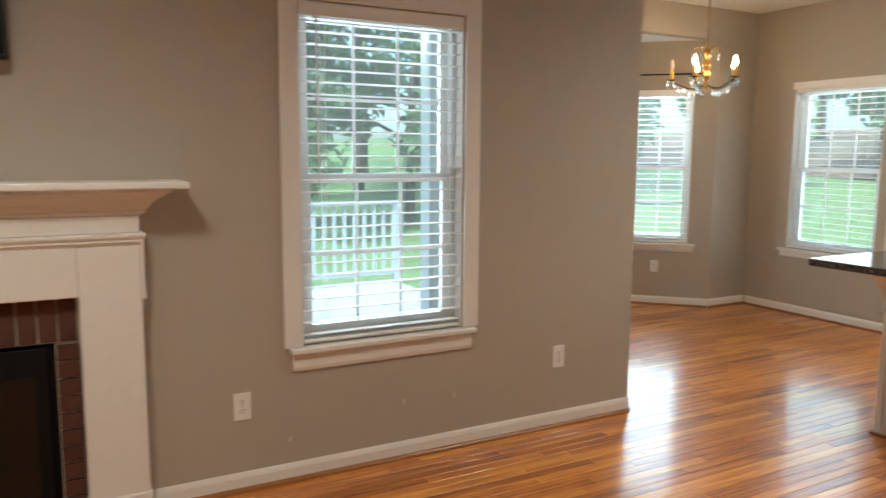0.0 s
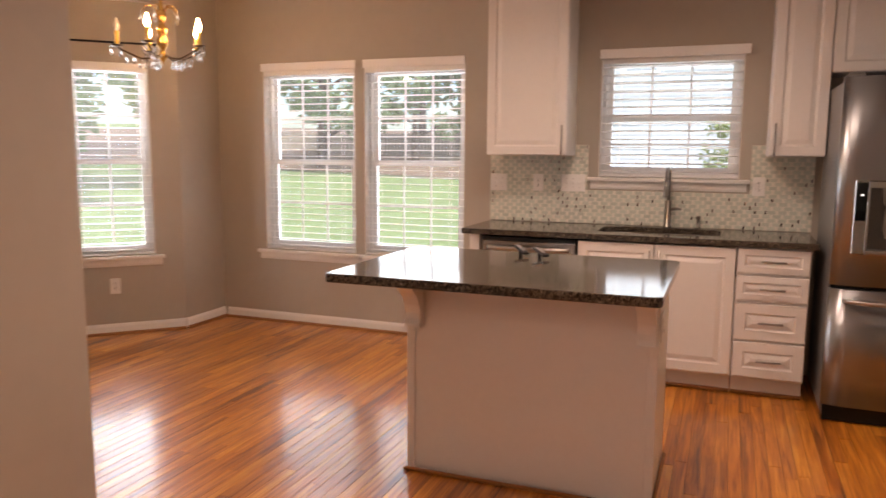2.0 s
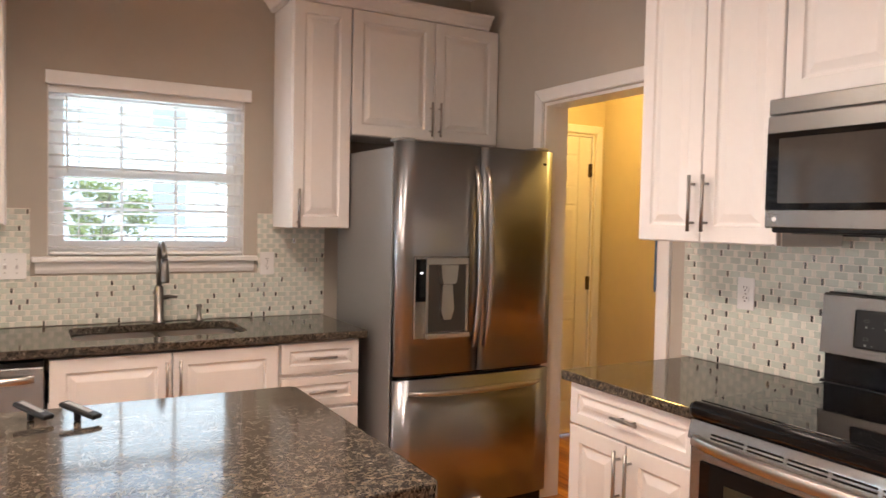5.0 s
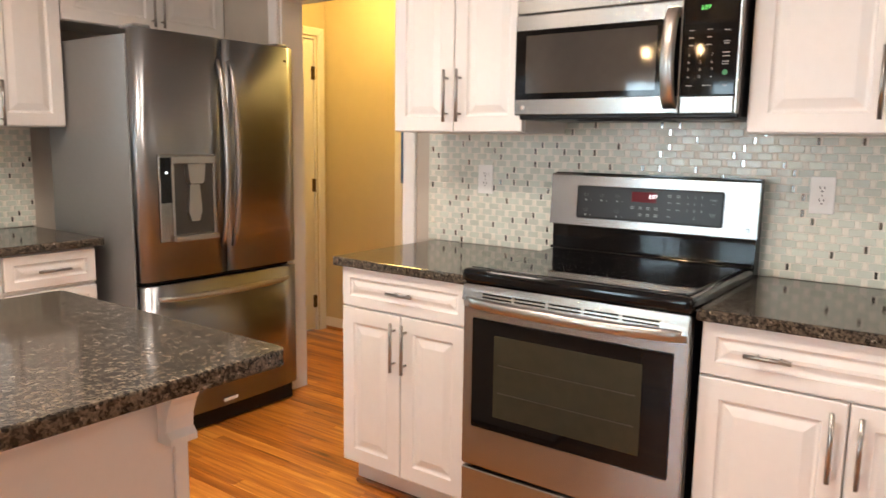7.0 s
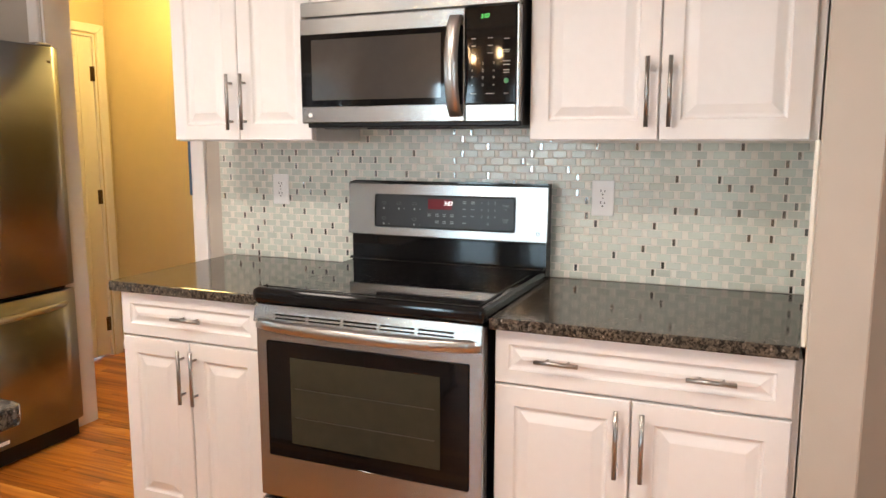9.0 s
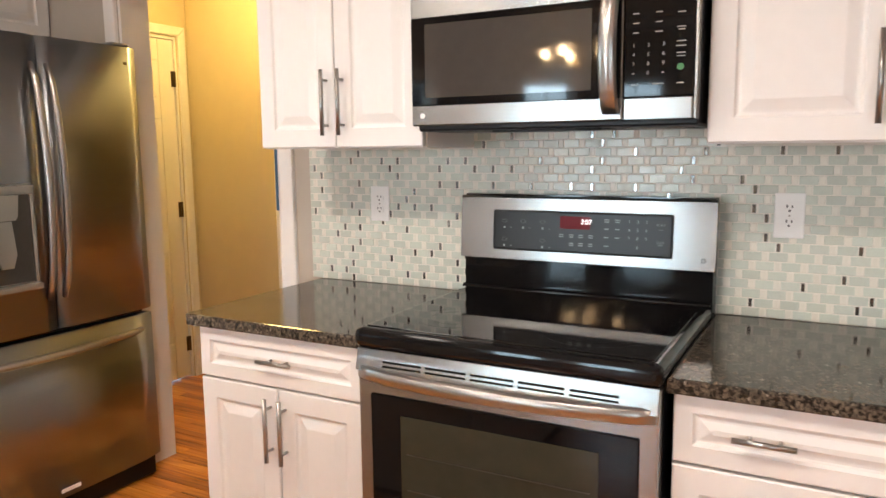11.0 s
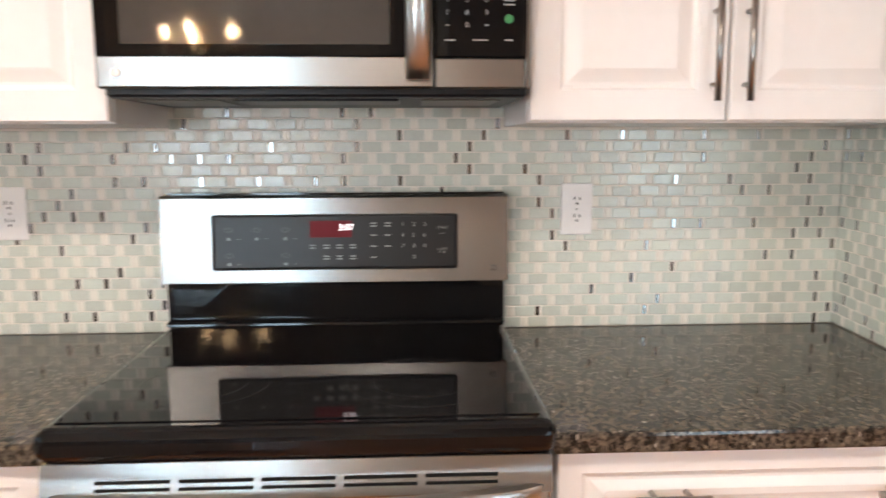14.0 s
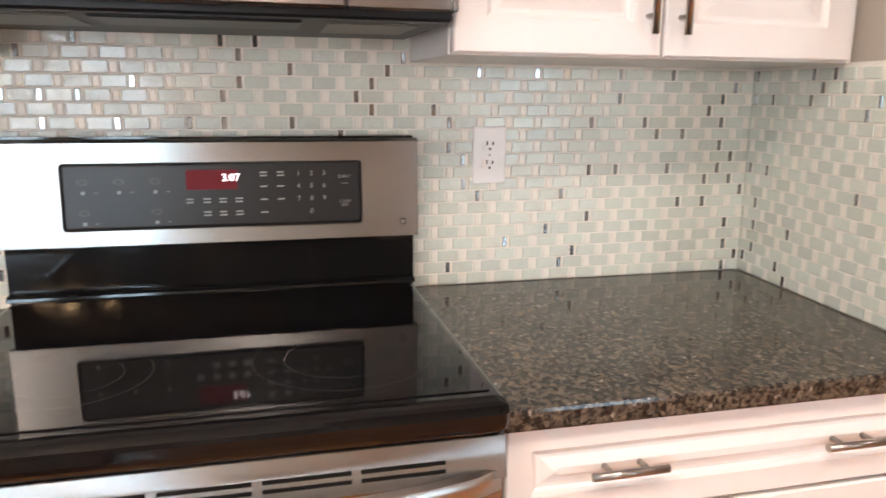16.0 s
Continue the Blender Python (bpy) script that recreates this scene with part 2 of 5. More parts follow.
cb_ = CRYSTAL.node_tree.nodes["Principled BSDF"]
cb_.inputs["Transmission Weight"].default_value, cb_.inputs["Roughness"].default_value, cb_.inputs["IOR"].default_value = 0.9, 0.02, 1.5


# ---- mesh helpers ----
def bm_new():
    return bmesh.new()


def box(bm, x0, x1, y0, y1, z0, z1, bevel=0.0, seg=1):
    vs = [bm.verts.new((x, y, z)) for x in (x0, x1) for y in (y0, y1) for z in (z0, z1)]
    fs = [bm.faces.new([vs[i] for i in q]) for q in ((0, 1, 3, 2), (4, 6, 7, 5), (0, 4, 5, 1), (2, 3, 7, 6), (0, 2, 6, 4), (1, 5, 7, 3))]
    if bevel:
        es = list({e for f in fs for e in f.edges})
        bmesh.ops.bevel(bm, geom=es, offset=bevel, segments=seg, profile=0.5, affect='EDGES')
    return bm


def boxed(*a, **k):
    return box(bm_new(), *a, **k)


def ring_frame(p0, p1):
    d = (Vector(p1) - Vector(p0)).normalized()
    u = d.orthogonal().normalized()
    return d, u, d.cross(u)


def cyl(bm, p0, p1, r, seg=12, r2=None):
    d, u, v = ring_frame(p0, p1)
    r2 = r if r2 is None else r2
    rings = []
    for p, rr in ((p0, r), (p1, r2)):
        rings.append([bm.verts.new(Vector(p) + (u * math.cos(a) + v * math.sin(a)) * rr) for a in [2 * math.pi * i / seg for i in range(seg)]])
    for i in range(seg):
        bm.faces.new((rings[0][i], rings[0][(i + 1) % seg], rings[1][(i + 1) % seg], rings[1][i])).smooth = True
    bm.faces.new(rings[0][::-1])
    bm.faces.new(rings[1])
    return bm


def tube(bm, pts, r, seg=10):
    """A round bar along points; r may be one radius or one for each point."""
    pts = [Vector(p) for p in pts]
    rs = r if isinstance(r, (list, tuple)) else [r] * len(pts)
    rings, u = [], None
    for i, p in enumerate(pts):
        d = (pts[min(i + 1, len(pts) - 1)] - pts[max(i - 1, 0)]).normalized()
        u = d.orthogonal().normalized() if u is None else (u - d * u.dot(d)).normalized()
        v = d.cross(u)
        rings.append([bm.verts.new(p + (u * math.cos(a) + v * math.sin(a)) * rs[i]) for a in [2 * math.pi * k / seg for k in range(seg)]])
    for a, b in zip(rings, rings[1:]):
        for i in range(seg):
            bm.faces.new((a[i], a[(i + 1) % seg], b[(i + 1) % seg], b[i])).smooth = True
    bm.faces.new(rings[0][::-1])
    bm.faces.new(rings[-1])
    return bm


def lathe(bm, prof, c=(0, 0, 0), seg=16):
    """Profile rows (radius, height) turned about the upright axis through c."""
    rings = [[bm.verts.new((c[0] + max(r, 1e-4) * math.cos(2 * math.pi * i / seg), c[1] + max(r, 1e-4) * math.sin(2 * math.pi * i / seg), c[2] + z)) for i in range(seg)] for r, z in prof]
    for a, b in zip(rings, rings[1:]):
        for i in range(seg):
            bm.faces.new((a[i], a[(i + 1) % seg], b[(i + 1) % seg], b[i])).smooth = True
    bm.faces.new(rings[0][::-1])
    bm.faces.new(rings[-1])
    return bm


def prism(bm, poly, axis, a, b):
    """A flat outline drawn out from a to b along one axis; poly holds the other two coordinates in order."""
    def at(p, t):
        q = list(p)
        q.insert("xyz".index(axis), t)
        return q
    A, B = [bm.verts.new(at(p, a)) for p in poly], [bm.verts.new(at(p, b)) for p in poly]
    n = len(poly)
    for i in range(n):
        bm.faces.new((A[i], A[(i + 1) % n], B[(i + 1) % n], B[i]))
    bm.faces.new(A[::-1])
    bm.faces.new(B)
    return bm


def rect_loft(bm, w, h, rings, x0=0.0, z0=0.0):
    """Nested rectangles (inset, depth) joined into a moulded front of width w and height h."""
    prev = None
    for ins, y in rings:
        cur = [bm.verts.new((x0 + x, y, z0 + z)) for x, z in ((ins, ins), (w - ins, ins), (w - ins, h - ins), (ins, h - ins))]
        if prev:
            for i in range(4):
                bm.faces.new((prev[i], prev[(i + 1) % 4], cur[(i + 1) % 4], cur[i]))
        else:
            bm.faces.new(cur[::-1])
        prev = cur
    bm.faces.new(prev)
    return bm


def mesh_of(name, bm, material):
    bmesh.ops.recalc_face_normals(bm, faces=bm.faces)
    me = bpy.data.meshes.new(name)
    bm.to_mesh(me)
    bm.free()
    me.materials.append(material)
    return me


def part(name, bm, material, parent=None, label="", m=None):
    ob = new(name, mesh_of(name, bm, material))
    if parent is not None:
        ob.parent = parent
    if m is not None:
        ob.matrix_basis = m
    if label:
        ob["label"] = label
    return ob


def thing(name, m, label, category, group="", kind=""):
    ob = new(name)
    ob.empty_display_size = 0.05
    ob.matrix_basis = m
    return tagged(ob, label, category, group, kind)


def structure(name, bm, material, label="", category="", m=None):
    return tagged(part(name, bm, material, None, m=m), label, category, kind="structure")


def wall_bm(x0, x1, z0, z1, y0, y1, holes=()):
    """A wall between x0 and x1 with rectangular holes (x0, x1, z0, z1) right through it."""
    bm = bm_new()
    xs = sorted({x0, x1, *[h[0] for h in holes], *[h[1] for h in holes]})
    zs = sorted({z0, z1, *[h[2] for h in holes], *[h[3] for h in holes]})
    for a, b in zip(xs, xs[1:]):
        run = None
        for c, d in zip(zs, zs[1:]):
            mx, mz = (a + b) / 2, (c + d) / 2
            hole = any(h[0] < mx < h[1] and h[2] < mz < h[3] for h in holes)
            if hole:
                if run:
                    box(bm, a, b, y0, y1, run[0], run[1])
                run = None
            else:
                run = (run[0], d) if run else (c, d)
        if run:
            box(bm, a, b, y0, y1, run[0], run[1])
    return bm


SINK_Y = 3.90      # sink wall
FIRE_X = -3.52     # fireplace wall
BAY = (-5.335, 3.414, 0.0)
TO_SINK = pose(0, SINK_Y, 0)
TO_RANGE = pose(0, 0, 0, 0, 0, -90)      # local x runs to -Y, local y to +X
TO_FIRE = pose(FIRE_X, 0, 0, 0, 0, 90)   # local x runs to +Y, local y to -X
TO_BAY = pose(*BAY, 0, 0, 45)
STUB = pose(0, 0, 0, 0, 0, -4.3)        # the short wall stands a little out of square

# openings: (x0, x1, z0, z1) in each wall's own axes
WIN_A = (-4.90, -4.08, 0.60, 2.03)
WIN_B = (-4.0, -3.19, 0.60, 2.03)
WIN_S = (-2.225, -1.335, 1.235, 2.03)
WIN_F = (-1.105, -0.315, 0.60, 2.055)
WIN_BAY = (-0.785, -0.205, 0.60, 2.03)
WIN_MID = (0.12, 0.74, 0.60, 2.03)
DOOR_Y = (2.33, 3.148, 2.045)

# ---- structure ----
structure("wall_north", wall_bm(-5.335, 0.0, 0, CEIL, 0, 0.14, [WIN_A, WIN_B, WIN_S]), PAINT, "greige painted wall with three window openings", "wall", TO_SINK)
structure("wall_east", wall_bm(-SINK_Y - 0.14, 4.6, 0, CEIL, 0, 0.13, [(-DOOR_Y[1], -DOOR_Y[0], -0.01, DOOR_Y[2])]), PAINT, "greige painted wall with a doorway to the hall", "wall", TO_RANGE)
structure("wall_stub", boxed(-0.662, 0.004, -0.134, -0.0115, 0, CEIL, 0.004), PAINT, "short painted wall closing the counter's end", "wall", STUB)
structure("wall_west", wall_bm(-4.6, 0.767, 0, CEIL, 0, 0.14, [WIN_F, (-2.62, -2.05, -0.01, 0.74)]), PAINT, "greige painted fireplace wall with one window", "wall", TO_FIRE)
structure("wall_nook_south", boxed(-5.475, FIRE_X - 0.14, 0.627, 0.767, 0, CEIL), PAINT, "greige painted wall of the dining nook", "wall")
structure("wall_nook_west", boxed(-5.475, -5.335, 3.414, SINK_Y + 0.14, 0, CEIL), PAINT, "greige painted wall beside the bay", "wall")
structure("wall_nook_west_south", boxed(-5.475, -5.335, 0.767, 1.25, 0, CEIL), PAINT, "greige painted wall beside the bay", "wall")
structure("bay_header", boxed(-5.455, -5.335, 1.25, 3.414, 2.47, CEIL), PAINT, "painted header over the bay opening", "wall")
structure("wall_bay_north", wall_bm(-0.92, -0.0, 0, 2.47, 0, 0.12, [WIN_BAY]), PAINT, "slanted greige wall of the bay with a window", "wall", TO_BAY)
structure("wall_bay_west", wall_bm(0, 0.864, 0, 2.47, 0, 0.12, [WIN_MID]), PAINT, "greige wall of the bay with a window", "wall", pose(-5.985, 1.9, 0, 0, 0, 90))
structure("wall_bay_south", wall_bm(0, 0.92, 0, 2.47, 0, 0.12), PAINT, "slanted greige wall of the bay", "wall", pose(-5.335, 1.25, 0, 0, 0, 135))
structure("bay_ceiling", boxed(-6.15, -5.457, 1.1, 3.56, 2.47, 2.55), CEILING, "flat white ceiling of the bay", "ceiling")
structure("wall_south", boxed(-3.66, 0.13, -4.74, -4.6, 0, CEIL), PAINT, "plain greige wall of the living room", "wall")
structure("ceiling", boxed(-5.48, 0.13, -4.74, SINK_Y + 0.14, CEIL, CEIL + 0.1), CEILING, "flat white painted ceiling", "ceiling")
# hall behind the doorway
structure("hall_wall_east", wall_bm(-4.14, -0.6, 0, 2.5, 0, 0.12, [(-3.25, -2.45, -0.01, 2.03)]), HALLPAINT, "warmly lit beige hall wall", "wall", pose(1.12, 0, 0, 0, 0, -90))
structure("hall_wall_north", wall_bm(0.13, 1.12, 0, 2.5, 0, 0.12, [(0.25, 1.035, -0.01, 2.03)]), HALLPAINT, "warmly lit beige end wall of the hall", "wall", pose(0, 3.96, 0))
structure("hall_wall_south", boxed(0.13, 1.12, 0.5, 0.6, 0, 2.5), HALLPAINT, "plain hall wall", "wall")
structure("hall_lining", wall_bm(-4.02, -0.6, 0, 2.5, 0, 0.012, [(-DOOR_Y[1], -DOOR_Y[0], -0.01, DOOR_Y[2])]), HALLPAINT, "beige hall side of the kitchen wall", "wall", pose(0.132, 0, 0, 0, 0, -90))
structure("hall_ceiling", boxed(0.13, 1.24, 0.5, 4.14, 2.5, 2.58), CEILING, "white hall ceiling", "ceiling")
structure("room_beyond", wall_bm(2.3, 3.4, 0, 2.5, 0, 0.1), TRIM, "pale wall behind the hall's side doorway", "wall", pose(1.9, 0, 0, 0, 0, 90))
structure("subfloor", boxed(-6.2, 2.0, -4.75, 4.16, -0.12, -0.02), mat("subfloor_wood", (0.10, 0.045, 0.015), 0.7), "dark boards under the floor strips", "floor")


def baseboard(name, x0, x1, m, h=0.083):
    ob = structure(name, prism(bm_new(), [(0, 0), (-0.012, 0), (-0.012, h - 0.022), (-0.008, h - 0.008), (-0.004, h), (0, h)], 'x', x0, x1), TRIM, "white painted baseboard with a stained wood shoe moulding", "baseboard", m)
    part("shoe_moulding", prism(bm_new(), [(-0.0125, 0), (-0.029, 0), (-0.027, 0.01), (-0.021, 0.017), (-0.0125, 0.02)], 'x', x0, x1), SHOE, ob, "reddish stained wood quarter-round")
    return ob


baseboard("baseboard_sink_wall", -5.30, -2.95, TO_SINK)
baseboard("baseboard_nook", -0.486, 0.0, pose(-5.335, 3.90, 0, 0, 0, 90))
baseboard("baseboard_bay", -0.92, 0.0, TO_BAY)
baseboard("baseboard_bay_west", 0.0, 0.864, pose(-5.985, 1.9, 0, 0, 0, 90))
baseboard("baseboard_fireplace_wall", -1.73, 0.767, TO_FIRE)
baseboard("baseboard_nook_south", 0.0, 1.8, pose(-3.52, 0.767, 0, 0, 0, 180))
baseboard("baseboard_hall", -4.0, -3.34, pose(1.12, 0, 0, 0, 0, -90))
baseboard("baseboard_stub", 0.0, 0.122, STUB @ pose(-0.662, -0.0115, 0, 0, 0, -90))


def casing(name, x0, x1, z1, m, w=0.085, t=0.017, jamb=0.13, label="white painted door casing"):
    """Door casing with mitred head, on the wall's face, and the jamb lining through the wall."""
    ob = structure(name, bm_new(), TRIM, label, "door casing", m)
    for nm, poly in (("casing_leg", [(x0 - w, 0.0), (x0 - 0.006, 0.0), (x0 - 0.006, z1 + 0.006), (x0 - w, z1 + w)]),
                     ("casing_leg", [(x1 + 0.006, 0.0), (x1 + w, 0.0), (x1 + w, z1 + w), (x1 + 0.006, z1 + 0.006)]),
                     ("casing_head", [(x0 - 0.006, z1 + 0.006), (x1 + 0.006, z1 + 0.006), (x1 + w, z1 + w), (x0 - w, z1 + w)])):
        bm = prism(bm_new(), poly, 'y', -t, -0.0005)
        bmesh.ops.bevel(bm, geom=[e for e in bm.edges if all(v.co.y < -t + 1e-5 for v in e.verts)], offset=0.006, segments=2, profile=0.5, affect='EDGES')
        part(nm, bm, TRIM, ob)
    for a in (x0 - 0.0005, x1 - 0.0135):
        part("jamb", boxed(a, a + 0.014, 0.001, jamb, 0, z1), TRIM, ob)
    part("jamb_head", boxed(x0 + 0.014, x1 - 0.014, 0.001, jamb, z1 - 0.014, z1 + 0.001), TRIM, ob)
    return ob


casing("door_casing_kitchen", -DOOR_Y[1], -DOOR_Y[0], DOOR_Y[2], TO_RANGE, w=0.07, jamb=0.142)
casing("door_casing_hall_end", 0.25, 1.035, 2.03, pose(0, 3.96, 0), w=0.06, jamb=0.1)
casing("door_casing_hall_side", -3.25, -2.45, 2.03, pose(1.12, 0, 0, 0, 0, -90), w=0.07, jamb=0.12)
# thin dark blue strip standing for an unidentified blue line by the casing
tagged(part("tape_strip", boxed(-2.338, -2.326, -0.0185, -0.0172, 1.157, 1.46), BLUE_STRIP, None, m=TO_RANGE), "narrow dark blue strip on the door casing", "tape")


def panel_door(name, w, h, m, label):
    """Six-panel door, front at y 0, hinged at its far edge."""
    ob = structure(name, boxed(0, w, 0.006, 0.036, 0.0, h), TRIM, label, "door", m)
    rails, stiles = [(0, 0.22), (0.78, 0.9), (1.55, 1.66), (h - 0.12, h)], [(0, 0.105), (w / 2 - 0.05, w / 2 + 0.05), (w - 0.105, w)]
    for a, b in stiles:
        part("stile", boxed(a, b, 0.0, 0.0065, 0, h, 0.002), TRIM, ob)
    for a, b in rails:
        for (c, d) in ((0.1065, w / 2 - 0.0515), (w / 2 + 0.0515, w - 0.1065)):
            part("rail", boxed(c, d, 0.0005, 0.0065, a, b, 0.002), TRIM, ob)
    for (a0, a1), (b0, b1) in zip(rails, rails[1:]):
        for c, d in ((0.105, w / 2 - 0.05), (w / 2 + 0.05, w - 0.105)):
            part("panel", rect_loft(bm_new(), d - c - 0.02, b0 - a1 - 0.02, [(0, 0.0062), (0.004, 0.0045), (0.028, 0.0012), (0.03, 0.001)], c + 0.01, a1 + 0.01), TRIM, ob)
    for z in (0.2, 1.02, h - 0.22):
        hg = part("hinge", cyl(bm_new(), (w + 0.002, -0.006, z - 0.045), (w + 0.002, -0.006, z + 0.045), 0.006, 8), BRONZE, ob, "dark bronze hinge")
        part("leaf", boxed(w - 0.022, w - 0.001, -0.0015, -0.0003, z - 0.045, z + 0.045), BRONZE, hg)
    return ob


panel_door("door_hall_end", 0.75, 2.0, pose(0.266, 3.97, 0.012), "closed cream six-panel door with dark hinges")
panel_door("door_hall_side", 0.77, 2.0, pose(1.17, 3.235, 0.012, 0, 0, -90), "closed white six-panel side door in the hall")


# ---- windows ----
def window(name, hole, m, label, thick=0.14, cols=3, rows=2, casing_style="sill", tilt=-18, lamp=0.0, valance=True, slat_n=None, ajar=None):
    """Double-hung window with divided lights in the opening, sill and apron, and a raised-slat blind inside."""
    x0, x1, z0, z1 = hole
    ob = structure(name, bm_new(), VINYL, label, "window", m)
    w = x1 - x0
    mid = (z0 + z1) / 2 + 0.01
    fy0, fy1 = thick - 0.075, thick - 0.005
    for nm, a in (("window_frame", (x0, x0 + 0.03, fy0, fy1, z0, z1)), ("window_frame", (x1 - 0.03, x1, fy0, fy1, z0, z1)),
                  ("window_frame", (x0 + 0.03, x1 - 0.03, fy0, fy1, z1 - 0.03, z1)), ("window_frame", (x0 + 0.03, x1 - 0.03, fy0, fy1, z0, z0 + 0.03))):
        part(nm, boxed(*a, 0.002), VINYL, ob)
    for nm, a, b, y in (("lower_sash", z0 + 0.03, mid, fy0 + 0.008), ("upper_sash", mid - 0.035, z1 - 0.03, fy0 + 0.036)):
        c, d = x0 + 0.031, x1 - 0.031
        bm = bm_new()
        box(bm, c, c + 0.038, y, y + 0.026, a, b)
        box(bm, d - 0.038, d, y, y + 0.026, a, b)
        box(bm, c + 0.038, d - 0.038, y, y + 0.026, a, a + 0.04)
        box(bm, c + 0.038, d - 0.038, y, y + 0.026, b - 0.036, b)
        sash = part(nm, bm, VINYL, ob)
        pane = part("pane", boxed(c + 0.03, d - 0.03, y + 0.011, y + 0.015, a + 0.03, b - 0.03), GLASS, sash)
        pane.visible_shadow = False
        for i in range(1, cols):
            xx = c + 0.038 + (d - c - 0.076) * i / cols
            part("muntin", boxed(xx - 0.007, xx + 0.007, y + 0.006, y + 0.0105, a + 0.04, b - 0.036), VINYL, sash)
        for j in range(1, rows):
            zz = a + 0.04 + (b - a - 0.076) * j / rows
            part("muntin", boxed(c + 0.039, d - 0.039, y + 0.0055, y + 0.0095, zz - 0.007, zz + 0.007), VINYL, sash)
    ap = 0.108 if casing_style == "full" else 0.08
    part("window_sill", boxed(x0 - 0.065, x1 + 0.065, -0.045, thick - 0.08, z0 - 0.026, z0 - 0.001, 0.005, 2), TRIM, ob, "white painted sill")
    part("apron", prism(bm_new(), [(-0.0005, z0 - 0.0265), (-0.018, z0 - 0.0265), (-0.018, z0 - ap + 0.02), (-0.012, z0 - ap + 0.002), (-0.0005, z0 - ap)], 'x', x0 - 0.05, x1 + 0.05), TRIM, ob)
    for a, b in ((x0 - 0.001, x0 + 0.004), (x1 - 0.004, x1 + 0.001)):
        part("reveal", boxed(a, b, 0.001, fy0 - 0.001, z0, z1), TRIM, ob)
    part("reveal", boxed(x0 + 0.005, x1 - 0.005, 0.001, fy0 - 0.001, z1 - 0.004, z1 + 0.001), TRIM, ob)
    if casing_style == "full":
        cw = 0.085
        for a, b, c, d in ((x0 - cw, x0 - 0.004, z0, z1 + cw), (x1 + 0.004, x1 + cw, z0, z1 + cw), (x0 - 0.003, x1 + 0.003, z1 + 0.004, z1 + cw)):
            part("casing", boxed(a, b, -0.02, -0.0005, c, d, 0.005, 2), TRIM, ob)
    if lamp:
        area_lamp("window_daylight", m @ pose((x0 + x1) / 2, thick + 0.06, (z0 + z1) / 2, 90, 0, 180), w, z1 - z0, lamp, DAY)
    return ob


def blind(m, hole, label, tilt=-2, depth=0.05, pitch=0.0495, y=0.03, valance=None, wand=True):
    """Two-inch slat blind: head rail with valance, slats, ladder cords, bottom rail."""
    x0, x1, z0, z1 = hole
    ob = thing("window_blind", m @ pose((x0 + x1) / 2, y, z0 + 0.001), label, "blind", "white slat blinds")
    w = x1 - x0 - 0.014
    h = z1 - z0 - 0.002
    part("head_rail", boxed(-w / 2, w / 2, -0.024, 0.026, h - 0.045, h - 0.004), SLAT, ob)
    v = valance or (-w / 2 - 0.003, w / 2 + 0.003)
    part("valance", boxed(v[0], v[1], -0.036 if not valance else -0.052, -0.026 if not valance else -0.04, h - (0.058 if not valance else 0.012), h + (0.0 if not valance else 0.05), 0.003), SLAT, ob)
    part("bottom_rail", boxed(-w / 2, w / 2, -0.024, 0.024, 0.004, 0.022, 0.004), SLAT, ob)
    bm = bm_new()
    ys = [-depth / 2 + depth * i / 4 for i in range(5)]
    zs = [0.0025 - 0.010 * (2 * q / depth) ** 2 * 0.25 for q in ys]
    prism(bm, [(a, b) for a, b in zip(ys, zs)] + [(a, b - 0.0026) for a, b in zip(reversed(ys), reversed(zs))], 'x', -w / 2, w / 2)
    me = mesh_of("slat", bm, SLAT)
    n = int((h - 0.09) / pitch)
    for i in range(n):
        s = new("slat", me)
        s.parent = ob
        s.matrix_basis = pose(0, 0, 0.042 + (h - 0.1 - 0.005) * i / max(1, n - 1), tilt + random.uniform(-2, 2), 0, 0)
    for fx in (-0.36, 0.36):
        for yy in (-0.026, 0.026):
            part("ladder_cord", boxed(fx * w - 0.001, fx * w + 0.001, yy - 0.0007, yy + 0.0007, 0.02, h - 0.045), SLAT, ob)
    if wand:
        part("tilt_wand", cyl(bm_new(), (-w / 2 + 0.07, -0.038, h - 0.06), (-w / 2 + 0.075, -0.034, h * 0.48), 0.004, 6), SLAT, ob)
    return ob


window("window_1", WIN_A, TO_SINK, "white double-hung window with divided panes", lamp=13)
window("window_2", WIN_B, TO_SINK, "white double-hung window with divided panes", lamp=13)
window("window_3", WIN_S, TO_SINK, "white double-hung window over the sink", lamp=5, rows=2)
window("window_4", WIN_F, TO_FIRE, "white double-hung window with a wide white casing", casing_style="full", lamp=10)
window("window_5", WIN_BAY, TO_BAY, "white double-hung window in the bay", thick=0.12, lamp=19, cols=2)
window("window_6", WIN_MID, pose(-5.985, 1.9, 0, 0, 0, 90), "white double-hung window in the bay", thick=0.12, lamp=19, cols=2)
blind(TO_SINK, WIN_A, "lowered white slat blind, slats open", valance=(-0.42, 0.425))
blind(TO_SINK, WIN_B, "lowered white slat blind, slats open", valance=(-0.41, 0.405))
blind(TO_SINK, WIN_S, "lowered white slat blind over the sink, slats open", valance=(-0.455, 0.475), tilt=-9)
blind(TO_FIRE, WIN_F, "lowered white slat blind with a tilt wand, slats open", tilt=-2)
blind(TO_BAY, WIN_BAY, "lowered white slat blind in the bay, slats open")
blind(pose(-5.985, 1.9, 0, 0, 0, 90), WIN_MID, "lowered white slat blind in the bay, slats open")
rod = thing("curtain_rod", TO_BAY @ pose(0, -0.07, 2.165), "thin black metal curtain rod on brackets", "curtain rod")
